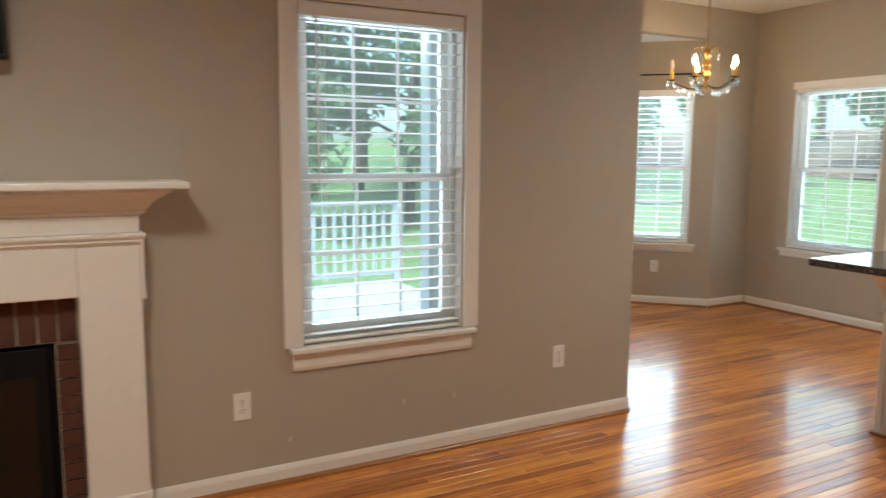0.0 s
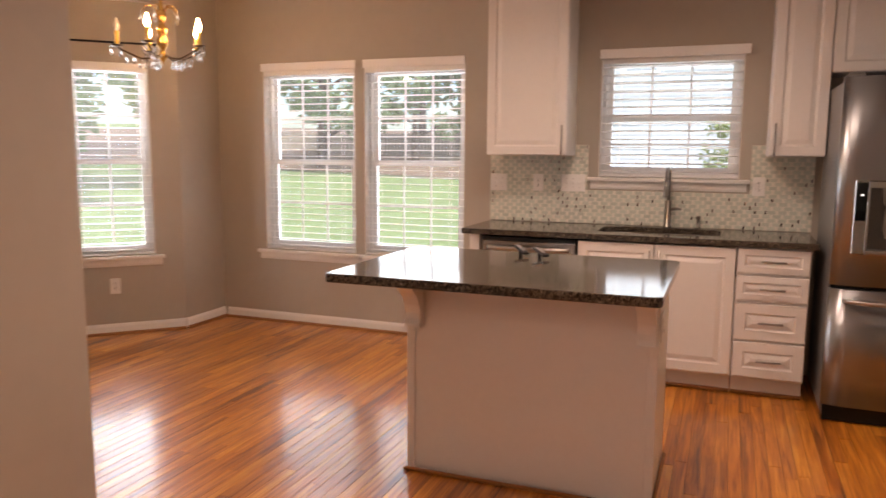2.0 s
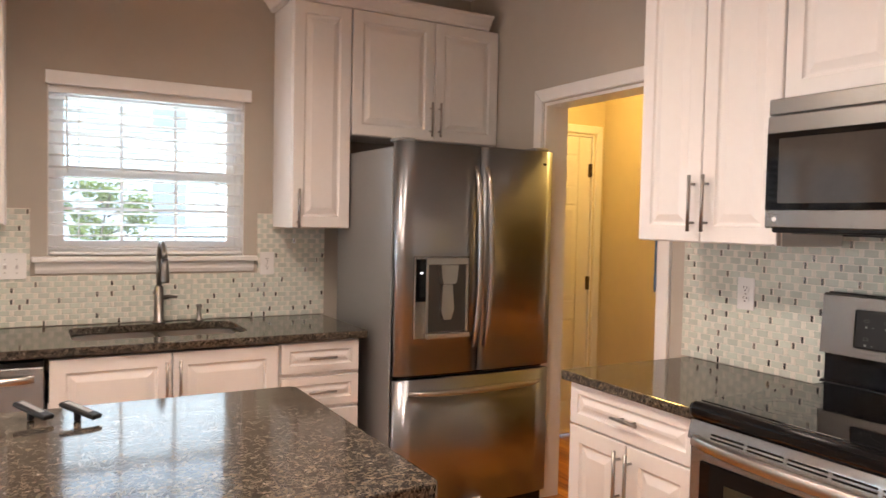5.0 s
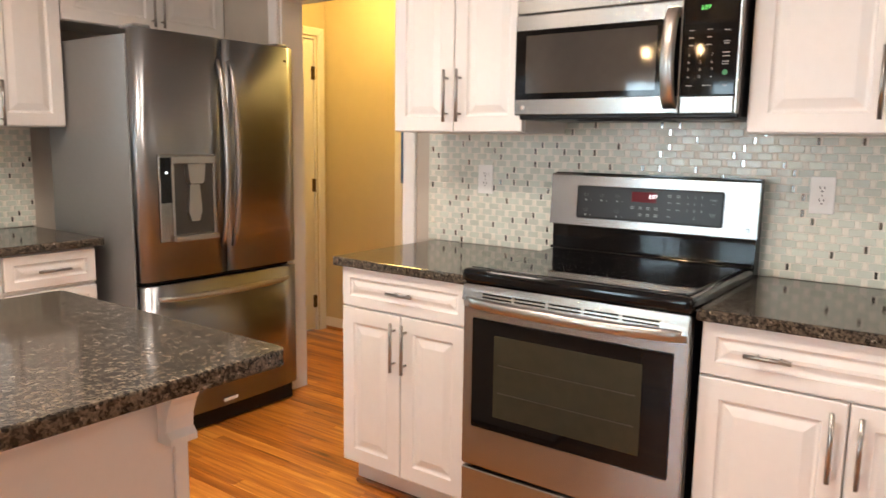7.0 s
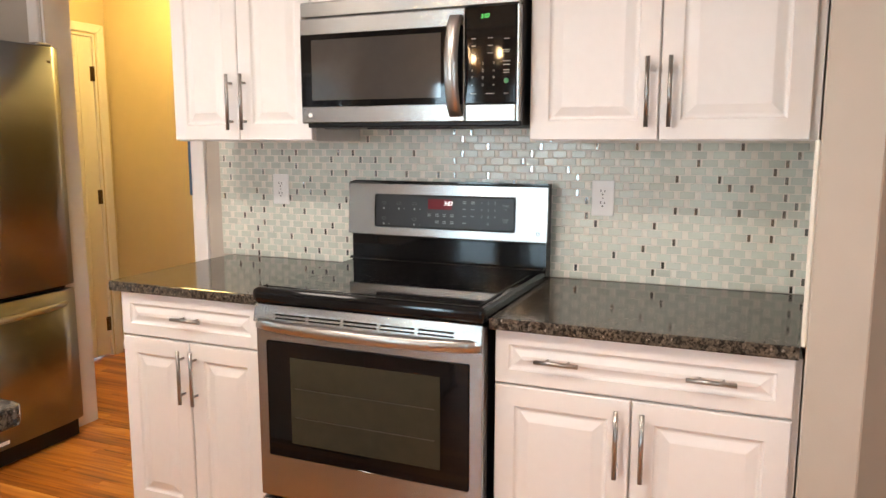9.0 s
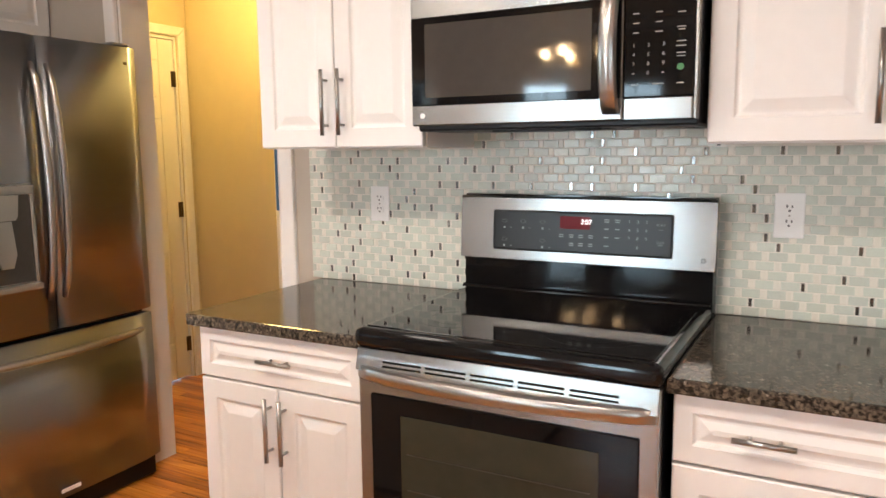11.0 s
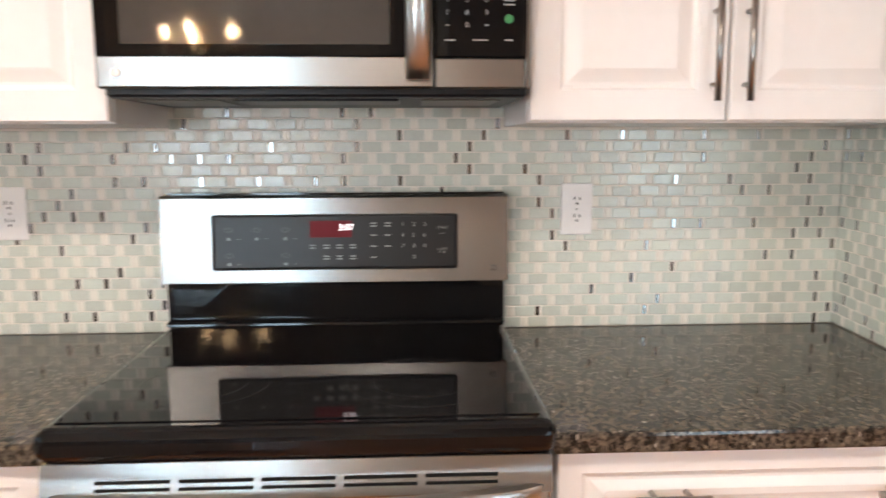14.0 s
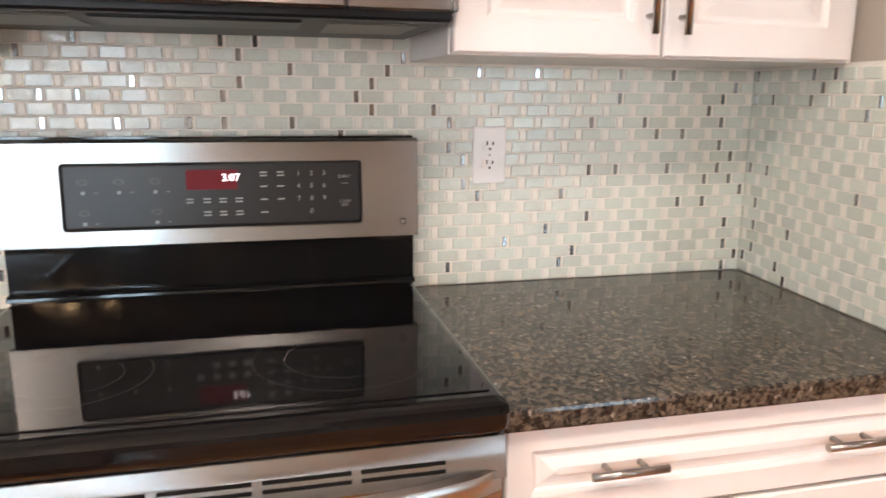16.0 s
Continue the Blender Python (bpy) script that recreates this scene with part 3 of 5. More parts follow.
part("rod", cyl(bm_new(), (-0.92, 0, 0), (-0.06, 0, 0), 0.008, 10), BLACK, rod)
for xx in (-0.86, -0.12):
    part("bracket", boxed(xx - 0.008, xx + 0.008, 0.0, 0.0695, -0.012, -0.004), BLACK, rod)


# ---- cabinets ----
FRONT = [(0.0, 0.0), (0.0, -0.017), (0.003, -0.02)]


def front_bm(w, h, frame=0.055):
    f = min(frame, h * 0.26)
    return rect_loft(bm_new(), w, h, FRONT + [(f, -0.02), (f + 0.005, -0.0135), (f + 0.010, -0.0115), (f + 0.015, -0.012), (f + 0.036, -0.0185), (f + 0.040, -0.0195)])


def pull(parent, x, z, length, upright, y=-0.02):
    """Round bar pull on two posts."""
    bm = bm_new()
    h = length / 2
    d = (0, 0, 1) if upright else (1, 0, 0)
    c = Vector((x, y - 0.028, z))
    cyl(bm, c - Vector(d) * h, c + Vector(d) * h, 0.0062, 12)
    for s in (-1, 1):
        p = c + Vector(d) * (h - 0.03) * s
        cyl(bm, p, p + Vector((0, 0.0278, 0)), 0.0045, 8)
    return part("handle", bm, NICKEL, parent, "brushed nickel bar handle")


def cabinet(name, x0, x1, z0, z1, depth, m, label, category, doors=(), drawers=(), toe=0.0, group="white kitchen cabinets"):
    """Cabinet box, front at local y 0. doors and drawers: (x0, x1, z0, z1, pulls), pulls rows of (x, z, length, upright)."""
    ob = thing(name, m @ pose((x0 + x1) / 2, 0, z0 - toe), label, category, group)
    w = (x1 - x0) / 2
    bm = boxed(-w, w, 0.001, depth, toe, z1 - z0 + toe, 0.0015)
    part("body", bm, CAB, ob)
    if toe:
        part("toe_kick", boxed(-w + 0.002, w - 0.002, 0.07, depth - 0.01, 0.021, toe - 0.001), CAB, ob)
        part("shoe_moulding", boxed(-w + 0.002, w - 0.002, 0.052, 0.0695, 0.001, 0.02, 0.005), SHOE, ob, "stained wood strip at the floor")
    cx, cz = (x0 + x1) / 2, z0 - toe
    for nm, rows in (("door", doors), ("drawer_front", drawers)):
        for a, b, c, d, pulls in rows:
            o = part(nm, front_bm(b - a, d - c), CAB, ob, m=pose(a - cx, 0, c - cz))
            for px, pz, ln, up in pulls:
                pull(o, px - a, pz - c, ln, up)
    return ob


def crown(name, x0, x1, m, z, ends=(True, True), depth=0.33):
    """Crown moulding along cabinet tops, with returned ends."""
    ob = thing(name, m @ pose((x0 + x1) / 2, 0, z), "white painted crown moulding along the cabinet tops", "crown moulding", "crown mouldings")
    w = (x1 - x0) / 2
    prof = [(0.0, 0.0), (-0.022, 0.0), (-0.024, 0.012), (-0.035, 0.022), (-0.052, 0.048), (-0.066, 0.058), (-0.068, 0.07), (0.0, 0.07)]
    part("front_moulding", prism(bm_new(), prof, 'x', -w - (0.05 if ends[0] else 0), w + (0.05 if ends[1] else 0)), CAB, ob)
    for s, on in ((-1, ends[0]), (1, ends[1])):
        if on:
            part("return_moulding", prism(bm_new(), [(s * (w - q[0]), q[1]) for q in prof][::s], 'y', 0.001, depth), CAB, ob)
    return ob


R_BASE = pose(-0.61, 0, 0, 0, 0, -90)
R_UP = pose(-0.31, 0, 0, 0, 0, -90)
S_BASE = pose(0, 3.29, 0)
S_UP = pose(0, 3.60, 0)

# range wall, base units (local x is minus the world's y)
cabinet("base_cabinet", -2.118, -1.543, 0.115, 0.878, 0.60, R_BASE, "white base cabinet with one drawer over two raised-panel doors", "cabinet",
        doors=[(-2.113, -1.834, 0.128, 0.730, [(-1.856, 0.618, 0.18, True)]), (-1.829, -1.547, 0.128, 0.730, [(-1.805, 0.618, 0.18, True)])],
        drawers=[(-2.113, -1.547, 0.737, 0.882, [(-1.82, 0.811, 0.115, False)])], toe=0.114)
cabinet("base_cabinet", -0.788, -0.038, 0.115, 0.878, 0.60, R_BASE, "white base cabinet with one wide two-handled drawer over two doors", "cabinet",
        doors=[(-0.784, -0.424, 0.128, 0.730, [(-0.454, 0.618, 0.18, True)]), (-0.419, -0.054, 0.128, 0.730, [(-0.39, 0.618, 0.18, True)])],
        drawers=[(-0.784, -0.054, 0.737, 0.882, [(-0.611, 0.811, 0.115, False), (-0.234, 0.811, 0.115, False)])], toe=0.114)
# range wall, uppers
UT = 2.49
cabinet("wall_cabinet", -2.118, -1.532, 1.380, UT, 0.308, R_UP, "white wall cabinet with two raised-panel doors", "cabinet",
        doors=[(-2.115, -1.832, 1.383, UT - 0.003, [(-1.858, 1.513, 0.19, True)]), (-1.828, -1.535, 1.383, UT - 0.003, [(-1.800, 1.513, 0.19, True)])])
cabinet("wall_cabinet", -1.530, -0.790, 1.815, UT, 0.308, R_UP, "white short wall cabinet over the microwave", "cabinet",
        doors=[(-1.527, -1.162, 1.818, UT - 0.003, [(-1.187, 1.945, 0.18, True)]), (-1.158, -0.793, 1.818, UT - 0.003, [(-1.133, 1.945, 0.18, True)])])
cabinet("wall_cabinet", -0.788, -0.017, 1.380, UT, 0.308, R_UP, "white wall cabinet with two raised-panel doors", "cabinet",
        doors=[(-0.785, -0.421, 1.383, UT - 0.003, [(-0.449, 1.513, 0.19, True)]), (-0.416, -0.040, 1.383, UT - 0.003, [(-0.389, 1.513, 0.19, True)])])
crown("crown_moulding", -2.118, -0.041, R_UP, UT + 0.001, (True, False), 0.308)
# sink wall, base units
part_filler = thing("end_panel", S_BASE @ pose(-2.90, 0, 0), "white end panel beside the dishwasher", "panel")
part("panel", boxed(-0.03, 0.03, 0.001, 0.6, 0.0, 0.877, 0.002), CAB, part_filler)
part("face_strip", boxed(-0.03, 0.035, -0.016, 0.0005, 0.1, 0.877, 0.002), CAB, part_filler)
cabinet("sink_cabinet", -2.237, -1.328, 0.115, 0.70, 0.60, S_BASE, "white sink base cabinet with two raised-panel doors", "cabinet",
        doors=[(-2.231, -1.783, 0.128, 0.868, [(-1.805, 0.745, 0.18, True)]), (-1.778, -1.333, 0.128, 0.868, [(-1.752, 0.745, 0.18, True)])], toe=0.114)
cabinet("drawer_cabinet", -1.326, -0.945, 0.115, 0.878, 0.60, S_BASE, "white base cabinet with a stack of four drawers", "cabinet",
        drawers=[(-1.321, -0.950, a, b, [(-1.133, (a + b) / 2, 0.13, False)]) for a, b in ((0.731, 0.872), (0.575, 0.714), (0.348, 0.557), (0.128, 0.333))], toe=0.114)
# sink wall, uppers
cabinet("wall_cabinet", -2.925, -2.385, 1.380, UT, 0.30, S_UP, "white wall cabinet with one raised-panel door", "cabinet",
        doors=[(-2.922, -2.388, 1.383, UT - 0.003, [(-2.412, 1.478, 0.19, True)])])
cabinet("wall_cabinet", -1.185, -0.882, 1.385, UT, 0.30, S_UP, "narrow white wall cabinet with one raised-panel door", "cabinet",
        doors=[(-1.182, -0.885, 1.388, UT - 0.003, [(-1.155, 1.480, 0.19, True)])])
cabinet("wall_cabinet", -0.880, -0.003, 1.858, UT, 0.30, S_UP, "white short wall cabinet over the refrigerator", "cabinet",
        doors=[(-0.877, -0.408, 1.861, UT - 0.003, [(-0.432, 1.97, 0.18, True)]), (-0.404, 0.0 - 0.006, 1.861, UT - 0.003, [(-0.380, 1.97, 0.18, True)])])
crown("crown_moulding", -2.925, -2.385, S_UP, UT + 0.001, depth=0.30)
crown("crown_moulding", -1.185, -0.07, S_UP, UT + 0.001, (True, False), depth=0.30)


# ---- worktops ----
def slab(name, outline, z0, z1, label, hole=None, bevel=0.006):
    """Stone top cut to an outline, its edges eased; hole: an outline cut out of it."""
    bm = bm_new()
    vs = [bm.verts.new((*p, z1)) for p in outline]
    es = [bm.edges.new((vs[i], vs[(i + 1) % len(vs)])) for i in range(len(vs))]
    if hole:
        hv = [bm.verts.new((*p, z1)) for p in hole]
        es += [bm.edges.new((hv[i], hv[(i + 1) % len(hv)])) for i in range(len(hv))]
        bmesh.ops.triangle_fill(bm, use_beauty=True, edges=es)
    else:
        bm.faces.new(vs)
    r = bmesh.ops.extrude_face_region(bm, geom=bm.faces[:])
    bmesh.ops.translate(bm, vec=(0, 0, z0 - z1), verts=[v for v in r["geom"] if isinstance(v, bmesh.types.BMVert)])
    bmesh.ops.recalc_face_normals(bm, faces=bm.faces)
    rim = [e for e in bm.edges if len(e.link_faces) == 2 and abs(e.link_faces[0].normal.z - e.link_faces[1].normal.z) > 0.8]
    bmesh.ops.bevel(bm, geom=rim, offset=bevel, segments=2, profile=0.6, affect='EDGES')
    return tagged(part(name, bm, GRANITE), label, "worktop")


def rounded(x0, x1, y0, y1, r, n=5, corners=(1, 1, 1, 1)):
    pts = []
    for k, (cx, cy, a0) in enumerate(((x0 + r, y0 + r, 180), (x1 - r, y0 + r, 270), (x1 - r, y1 - r, 0), (x0 + r, y1 - r, 90))):
        if corners[k]:
            pts += [(cx + r * math.cos(radians(a0 + 90 * i / n)), cy + r * math.sin(radians(a0 + 90 * i / n))) for i in range(n + 1)]
        else:
            pts.append(((x0, x1, x1, x0)[k], (y0, y0, y1, y1)[k]))
    return pts


SINK_HOLE = rounded(-2.145, -1.425, 3.41, 3.80, 0.07)
slab("worktop", rounded(-2.985, -0.91, 3.25, SINK_Y - 0.001, 0.02, corners=(1, 1, 0, 0)), 0.880, 0.915, "polished dark brown speckled granite worktop with a sink cut-out", SINK_HOLE)
slab("worktop", rounded(-0.652, -0.002, 1.536, 2.152, 0.02, corners=(0, 0, 0, 1)), 0.884, 0.917, "polished dark brown speckled granite worktop beside the range")
slab("worktop", [(-0.652, 0.050), (-0.002, 0.002), (-0.002, 0.795), (-0.652, 0.795)], 0.884, 0.917, "polished dark brown speckled granite worktop in the corner by the range")
slab("island_top", rounded(-2.885, -1.580, 1.345, 2.285, 0.03), 0.880, 0.917, "polished dark brown speckled granite island top")


# ---- island ----
island = thing("kitchen_island", pose(-2.135, 1.675, 0), "white panelled kitchen island with two corbels under its top", "island")
part("body", boxed(-0.505, 0.505, 0.012, 0.575, 0.0, 0.879, 0.002), CAB, island)
part("front_panel", boxed(-0.49, 0.49, 0.004, 0.0115, 0.022, 0.872), CAB, island, "flat white front panel")
for s in (-1, 1):
    part("corner_post", boxed(min(s * 0.488, s * 0.525), max(s * 0.488, s * 0.525), -0.006, 0.0035, 0.0, 0.879, 0.003), CAB, island)
    part("side_panel", boxed(min(s * 0.506, s * 0.518), max(s * 0.506, s * 0.518), 0.004, 0.575, 0.0, 0.879, 0.002), CAB, island)
    prof = [(-0.0065, 0.66), (-0.055, 0.66), (-0.055, 0.675), (-0.04, 0.69), (-0.042, 0.72), (-0.055, 0.755), (-0.085, 0.80), (-0.125, 0.83), (-0.15, 0.845), (-0.15, 0.879), (-0.0065, 0.879)]
    c = part("corbel", prism(bm_new(), prof, 'x', s * 0.482 - 0.035, s * 0.482 + 0.035), CAB, island, "curved white bracket")
    part("cap", boxed(s * 0.482 - 0.042, s * 0.482 + 0.042, -0.165, -0.0065, 0.8525, 0.8785, 0.003), CAB, c)
part("shoe_moulding", boxed(-0.54, 0.54, -0.021, -0.0065, 0.0, 0.018, 0.005), SHOE, island, "stained wood strip at the floor")
part("shoe_moulding", boxed(0.5185, 0.532, -0.006, 0.575, 0.0, 0.018, 0.005), SHOE, island, "stained wood strip at the floor")
part("shoe_moulding", boxed(-0.532, -0.5185, -0.006, 0.575, 0.0, 0.018, 0.005), SHOE, island, "stained wood strip at the floor")


# ---- outlets and switches ----
def wall_plate(name, m, label, w=0.073, h=0.118, kind="outlet", gangs=1):
    """Cover plate with its receptacles or toggles; local y 0 is the wall's face."""
    ob = thing(name, m, label, "outlet" if kind == "outlet" else "switch", "wall plates")
    part("cover_plate", boxed(-w / 2, w / 2, -0.006, 0.0, -h / 2, h / 2, 0.0025, 2), PLATE, ob)
    for g in range(gangs):
        cx = (g - (gangs - 1) / 2) * 0.046
        if kind == "outlet":
            for s in (-1, 1):
                bm = bm_new()
                pts = [(cx + 0.0165 * math.cos(a), s * 0.0195 + max(-0.0125, min(0.0125, 0.0165 * math.sin(a)))) for a in [2 * math.pi * i / 16 for i in range(16)]]
                prism(bm, pts, 'y', -0.0085, -0.0055)
                rc = part("receptacle", bm, PLATE, ob)
                for dx, hh in ((-0.0063, 0.0042), (0.0063, 0.0034)):
                    part("slot", boxed(cx + dx - 0.0016, cx + dx + 0.0016, -0.0088, -0.0086, s * 0.0195 + 0.001, s * 0.0195 + 0.001 + 2 * hh), SLOT, rc)
                part("slot", cyl(bm_new(), (cx, -0.0088, s * 0.0195 - 0.0065), (cx, -0.0086, s * 0.0195 - 0.0065), 0.003, 8), SLOT, rc)
            part("screw", cyl(bm_new(), (cx, -0.0068, 0), (cx, -0.0055, 0), 0.003, 8), NICKEL, ob)
        else:
            part("toggle", prism(bm_new(), [(-0.0055, -0.012), (-0.014, 0.002), (-0.014, 0.008), (-0.0055, 0.012)], 'x', cx - 0.005, cx + 0.005), PLATE, ob)
            for s in (-1, 1):
                part("screw", cyl(bm_new(), (cx, -0.0068, s * 0.03), (cx, -0.0055, s * 0.03), 0.003, 8), NICKEL, ob)
    return ob


T = 0.010   # how far the mosaic stands off the wall
wall_plate("outlet_plate", pose(-T, 1.886, 1.193, 0, 0, -90), "white duplex outlet set in the mosaic backsplash")
wall_plate("outlet_plate", pose(-T, 0.622, 1.194, 0, 0, -90), "white duplex outlet set in the mosaic backsplash")
wall_plate("switch_plate", pose(-2.924, SINK_Y - T, 1.188), "white double switch plate on the backsplash", w=0.122, kind="switch", gangs=2)
wall_plate("outlet_plate", pose(-2.636, SINK_Y - T, 1.191), "white duplex outlet on the sink backsplash")
wall_plate("switch_plate", pose(-2.392, SINK_Y - T, 1.192), "wide white triple switch plate on the backsplash", w=0.168, kind="switch", gangs=3)
wall_plate("outlet_plate", pose(-1.215, SINK_Y - T, 1.193), "white duplex outlet on the sink backsplash")
wall_plate("outlet_plate", pose(FIRE_X, 0.275, 0.38, 0, 0, 90), "white duplex outlet low on the painted wall")
wall_plate("outlet_plate", pose(FIRE_X, -1.375, 0.372, 0, 0, 90), "white duplex outlet beside the fireplace")
wall_plate("outlet_plate", TO_BAY @ pose(-0.50, 0, 0.372), "white duplex outlet under the bay window")
wall_plate("outlet_plate", pose(-1.612, 1.79, 0.72, 0, 0, 90), "white duplex outlet on the island's side")


# ---- refrigerator ----
fridge = thing("refrigerator", pose(-0.455, 3.02, 0), "stainless steel french-door refrigerator with a bottom freezer and ice dispenser", "refrigerator")
FW = 0.425


def bowed_front(x0, x1, z0, z1, bow=0.012, back=0.055, seg=10):
    """Door slab whose face bows forward, with rolled edges."""
    pts = []
    w = x1 - x0
    for i in range(seg + 1):
        u = i / seg
        x = x0 + w * u
        y = -bow * (1 - (2 * (x / (2 * FW)) ) ** 2)
        e = min(u, 1 - u) * w
        y += 0.012 * max(0, 1 - e / 0.012) ** 2
        pts.append((x, y))
    bm = prism(bm_new(), pts + [(x1, back), (x0, back)], 'z', z0, z1)
    for f in bm.faces:
        if abs(f.normal.z) < 0.5:
            f.smooth = True
    return bm


part("cabinet", boxed(-FW + 0.005, FW - 0.005, 0.075, 0.74, 0.035, 1.765, 0.004), FRIDGESIDE, fridge, "grey painted sides")
ld = part("door", bowed_front(-FW, -0.003, 0.735, 1.785), DARKSTEEL, fridge)
rd = part("door", bowed_front(0.003, FW, 0.735, 1.785), DARKSTEEL, fridge)
part("gasket", boxed(-FW + 0.01, FW - 0.01, 0.056, 0.0745, 0.1, 1.75), BLACK, fridge)
fz = part("freezer_drawer", bowed_front(-FW, FW, 0.095, 0.712), DARKSTEEL, fridge)
part("base_grille", boxed(-FW + 0.01, FW - 0.01, 0.03, 0.10, 0.005, 0.088, 0.004), BLACK, fridge)
for s in (-1, 1):
    part("hinge_cover", boxed(min(s * 0.33, s * 0.41), max(s * 0.33, s * 0.41), 0.02, 0.13, 1.7855, 1.803, 0.006), FRIDGESIDE, fridge)
    part("foot", cyl(bm_new(), (s * 0.36, 0.12, 0.0), (s * 0.36, 0.12, 0.0355), 0.02, 10), BLACK, fridge)


def strap_handle(p0, p1, out, side, w, t=0.009, n=18):
    """Flat bowed strap from p0 to p1; side: the way its width w runs."""
    p0, p1, out, side = Vector(p0), Vector(p1), Vector(out), Vector(side) * w / 2
    o = out.normalized() * t / 2
    bm, rings = bm_new(), []
    for i in range(n + 1):
        u = i / n
        c = p0.lerp(p1, u) + out * math.sin(math.pi * u) ** 0.6
        rings.append([bm.verts.new(c + v) for v in (side - o, side * 0.8 + o, -side * 0.8 + o, -side - o)])
    for a, b in zip(rings, rings[1:]):
        for i in range(4):
            bm.faces.new((a[i], a[(i + 1) % 4], b[(i + 1) % 4], b[i])).smooth = i in (1, 3)
    bm.faces.new(rings[0])
    bm.faces.new(rings[-1])
    return bm


def bow_handle(bm, p0, p1, out, w=0.011, t=0.008, n=14):
    """Flat bowed bar from p0 to p1 that swells outward."""
    p0, p1, out = Vector(p0), Vector(p1), Vector(out)
    pts, rs = [], []
    for i in range(n + 1):
        u = i / n
        s = math.sin(math.pi * u) ** 0.55
        pts.append(p0.lerp(p1, u) + out * s)
        rs.append(w * (0.75 + 0.25 * s))
    return tube(bm, pts, rs, 10)


part("handle", bow_handle(bm_new(), (-0.030, -0.008, 0.85), (-0.030, -0.008, 1.69), (0, -0.055, 0), 0.013), BARSTEEL, ld, "bowed polished steel handle")
part("handle", bow_handle(bm_new(), (0.030, -0.008, 0.85), (0.030, -0.008, 1.69), (0, -0.055, 0), 0.013), BARSTEEL, rd, "bowed polished steel handle")
part("handle", bow_handle(bm_new(), (-0.36, -0.006, 0.655), (0.36, -0.006, 0.655), (0, -0.055, 0), 0.014), BARSTEEL, fz, "bowed polished steel handle")
part("badge", boxed(0.335, 0.375, -0.0035, -0.0012, 1.715, 1.727, 0.001), STEEL, rd, "small plain badge")
part("label", boxed(-0.05, 0.03, -0.0135, -0.0125, 0.115, 0.130), PLATE, fz, "small pale label")
# recess grey, darkened for the shade inside; the sheet lies flat
RECESS_SHADE = mat("dispenser_recess_shade", (0.075, 0.07, 0.064), 0.35, 0.6, var=0.08, scale=8)
dsp = part("dispenser", boxed(-0.345, -0.06, -0.0165, 0.0, 0.90, 1.275, 0.004), STEEL, ld, "steel framed ice and water dispenser")
part("recess", boxed(-0.282, -0.082, -0.0172, -0.0166, 0.93, 1.25, 0.0), RECESS_SHADE, dsp, "flat grey sheet darkened like a shaded recess")
part("control_strip", boxed(-0.340, -0.288, -0.0185, -0.0166, 1.07, 1.262, 0.001), BLACKGLASS, dsp)
part("indicator", boxed(-0.318, -0.306, -0.0192, -0.0186, 1.195, 1.203), glow("indicator_light", (0.8, 0.9, 1.0), 0.8), dsp)
part("bezel", boxed(-0.286, -0.064, -0.021, -0.0173, 1.236, 1.266, 0.002), BARSTEEL, dsp)
for xa in (-0.288, -0.080):
    part("side_frame", boxed(xa, xa + 0.012, -0.021, -0.0173, 0.925, 1.2355, 0.002), BARSTEEL, dsp)
part("nozzle_housing", prism(bm_new(), [(-0.225, 1.235), (-0.135, 1.235), (-0.142, 1.165), (-0.150, 1.150), (-0.210, 1.150), (-0.218, 1.165)], 'y', -0.044, -0.0173), BARSTEEL, dsp)
part("paddle", prism(bm_new(), [(-0.205, 1.145), (-0.155, 1.145), (-0.145, 1.03), (-0.160, 0.985), (-0.200, 0.985), (-0.215, 1.03)], 'y', -0.027, -0.0173), BARSTEEL, dsp)
part("drip_tray", boxed(-0.288, -0.068, -0.046, -0.0173, 0.90, 0.924, 0.006, 2), BARSTEEL, dsp)


# ---- range ----
rng = thing("range", pose(-0.645, 1.165, 0, 0, 0, -90), "stainless steel freestanding electric range with a black glass cooktop", "range")
RW = 0.3635
part("body", boxed(-RW + 0.004, RW - 0.004, 0.012, 0.60, 0.03, 0.899, 0.003), BLACK, rng)
od = part("oven_door", boxed(-RW, RW, -0.032, 0.011, 0.293, 0.900, 0.006, 2), STEEL, rng)
part("window_surround", boxed(-0.325, 0.325, -0.0355, -0.0325, 0.43, 0.79, 0.003), BLACKGLASS, od)
part("window_pane", boxed(-0.242, 0.242, -0.0375, -0.0357, 0.478, 0.745, 0.001), OVENGLASS, od)
for z in (0.56, 0.65):
    part("oven_rack", boxed(-0.225, 0.225, -0.0383, -0.0377, z, z + 0.003), mat("rack_grey", (0.07, 0.065, 0.055), 0.4, 0.5), od)
part("handle", strap_handle((-0.357, -0.036, 0.842), (0.357, -0.036, 0.842), (0, -0.050, 0), (0, 0, 1), 0.036), BARSTEEL, od, "wide bowed steel handle")
VENT = pose(0, -0.0462, 0.847, -13, 0, 0)
vp = part("vent_panel", prism(bm_new(), [(-0.0318, 0.845), (-0.046, 0.847), (-0.034, 0.8985), (-0.0318, 0.8985)], 'x', -RW + 0.002, RW - 0.002), STEEL, od, "sloping steel strip with air slots")
for i in range(5):
    a = -0.285 + i * 0.116
    part("vent_slot", boxed(a, a + 0.104, -0.0009, 0.0006, 0.0245, 0.0295), SLOT, vp, m=VENT)
    part("vent_slot", boxed(a, a + 0.104, -0.0009, 0.0006, 0.0140, 0.0185), SLOT, vp, m=VENT)
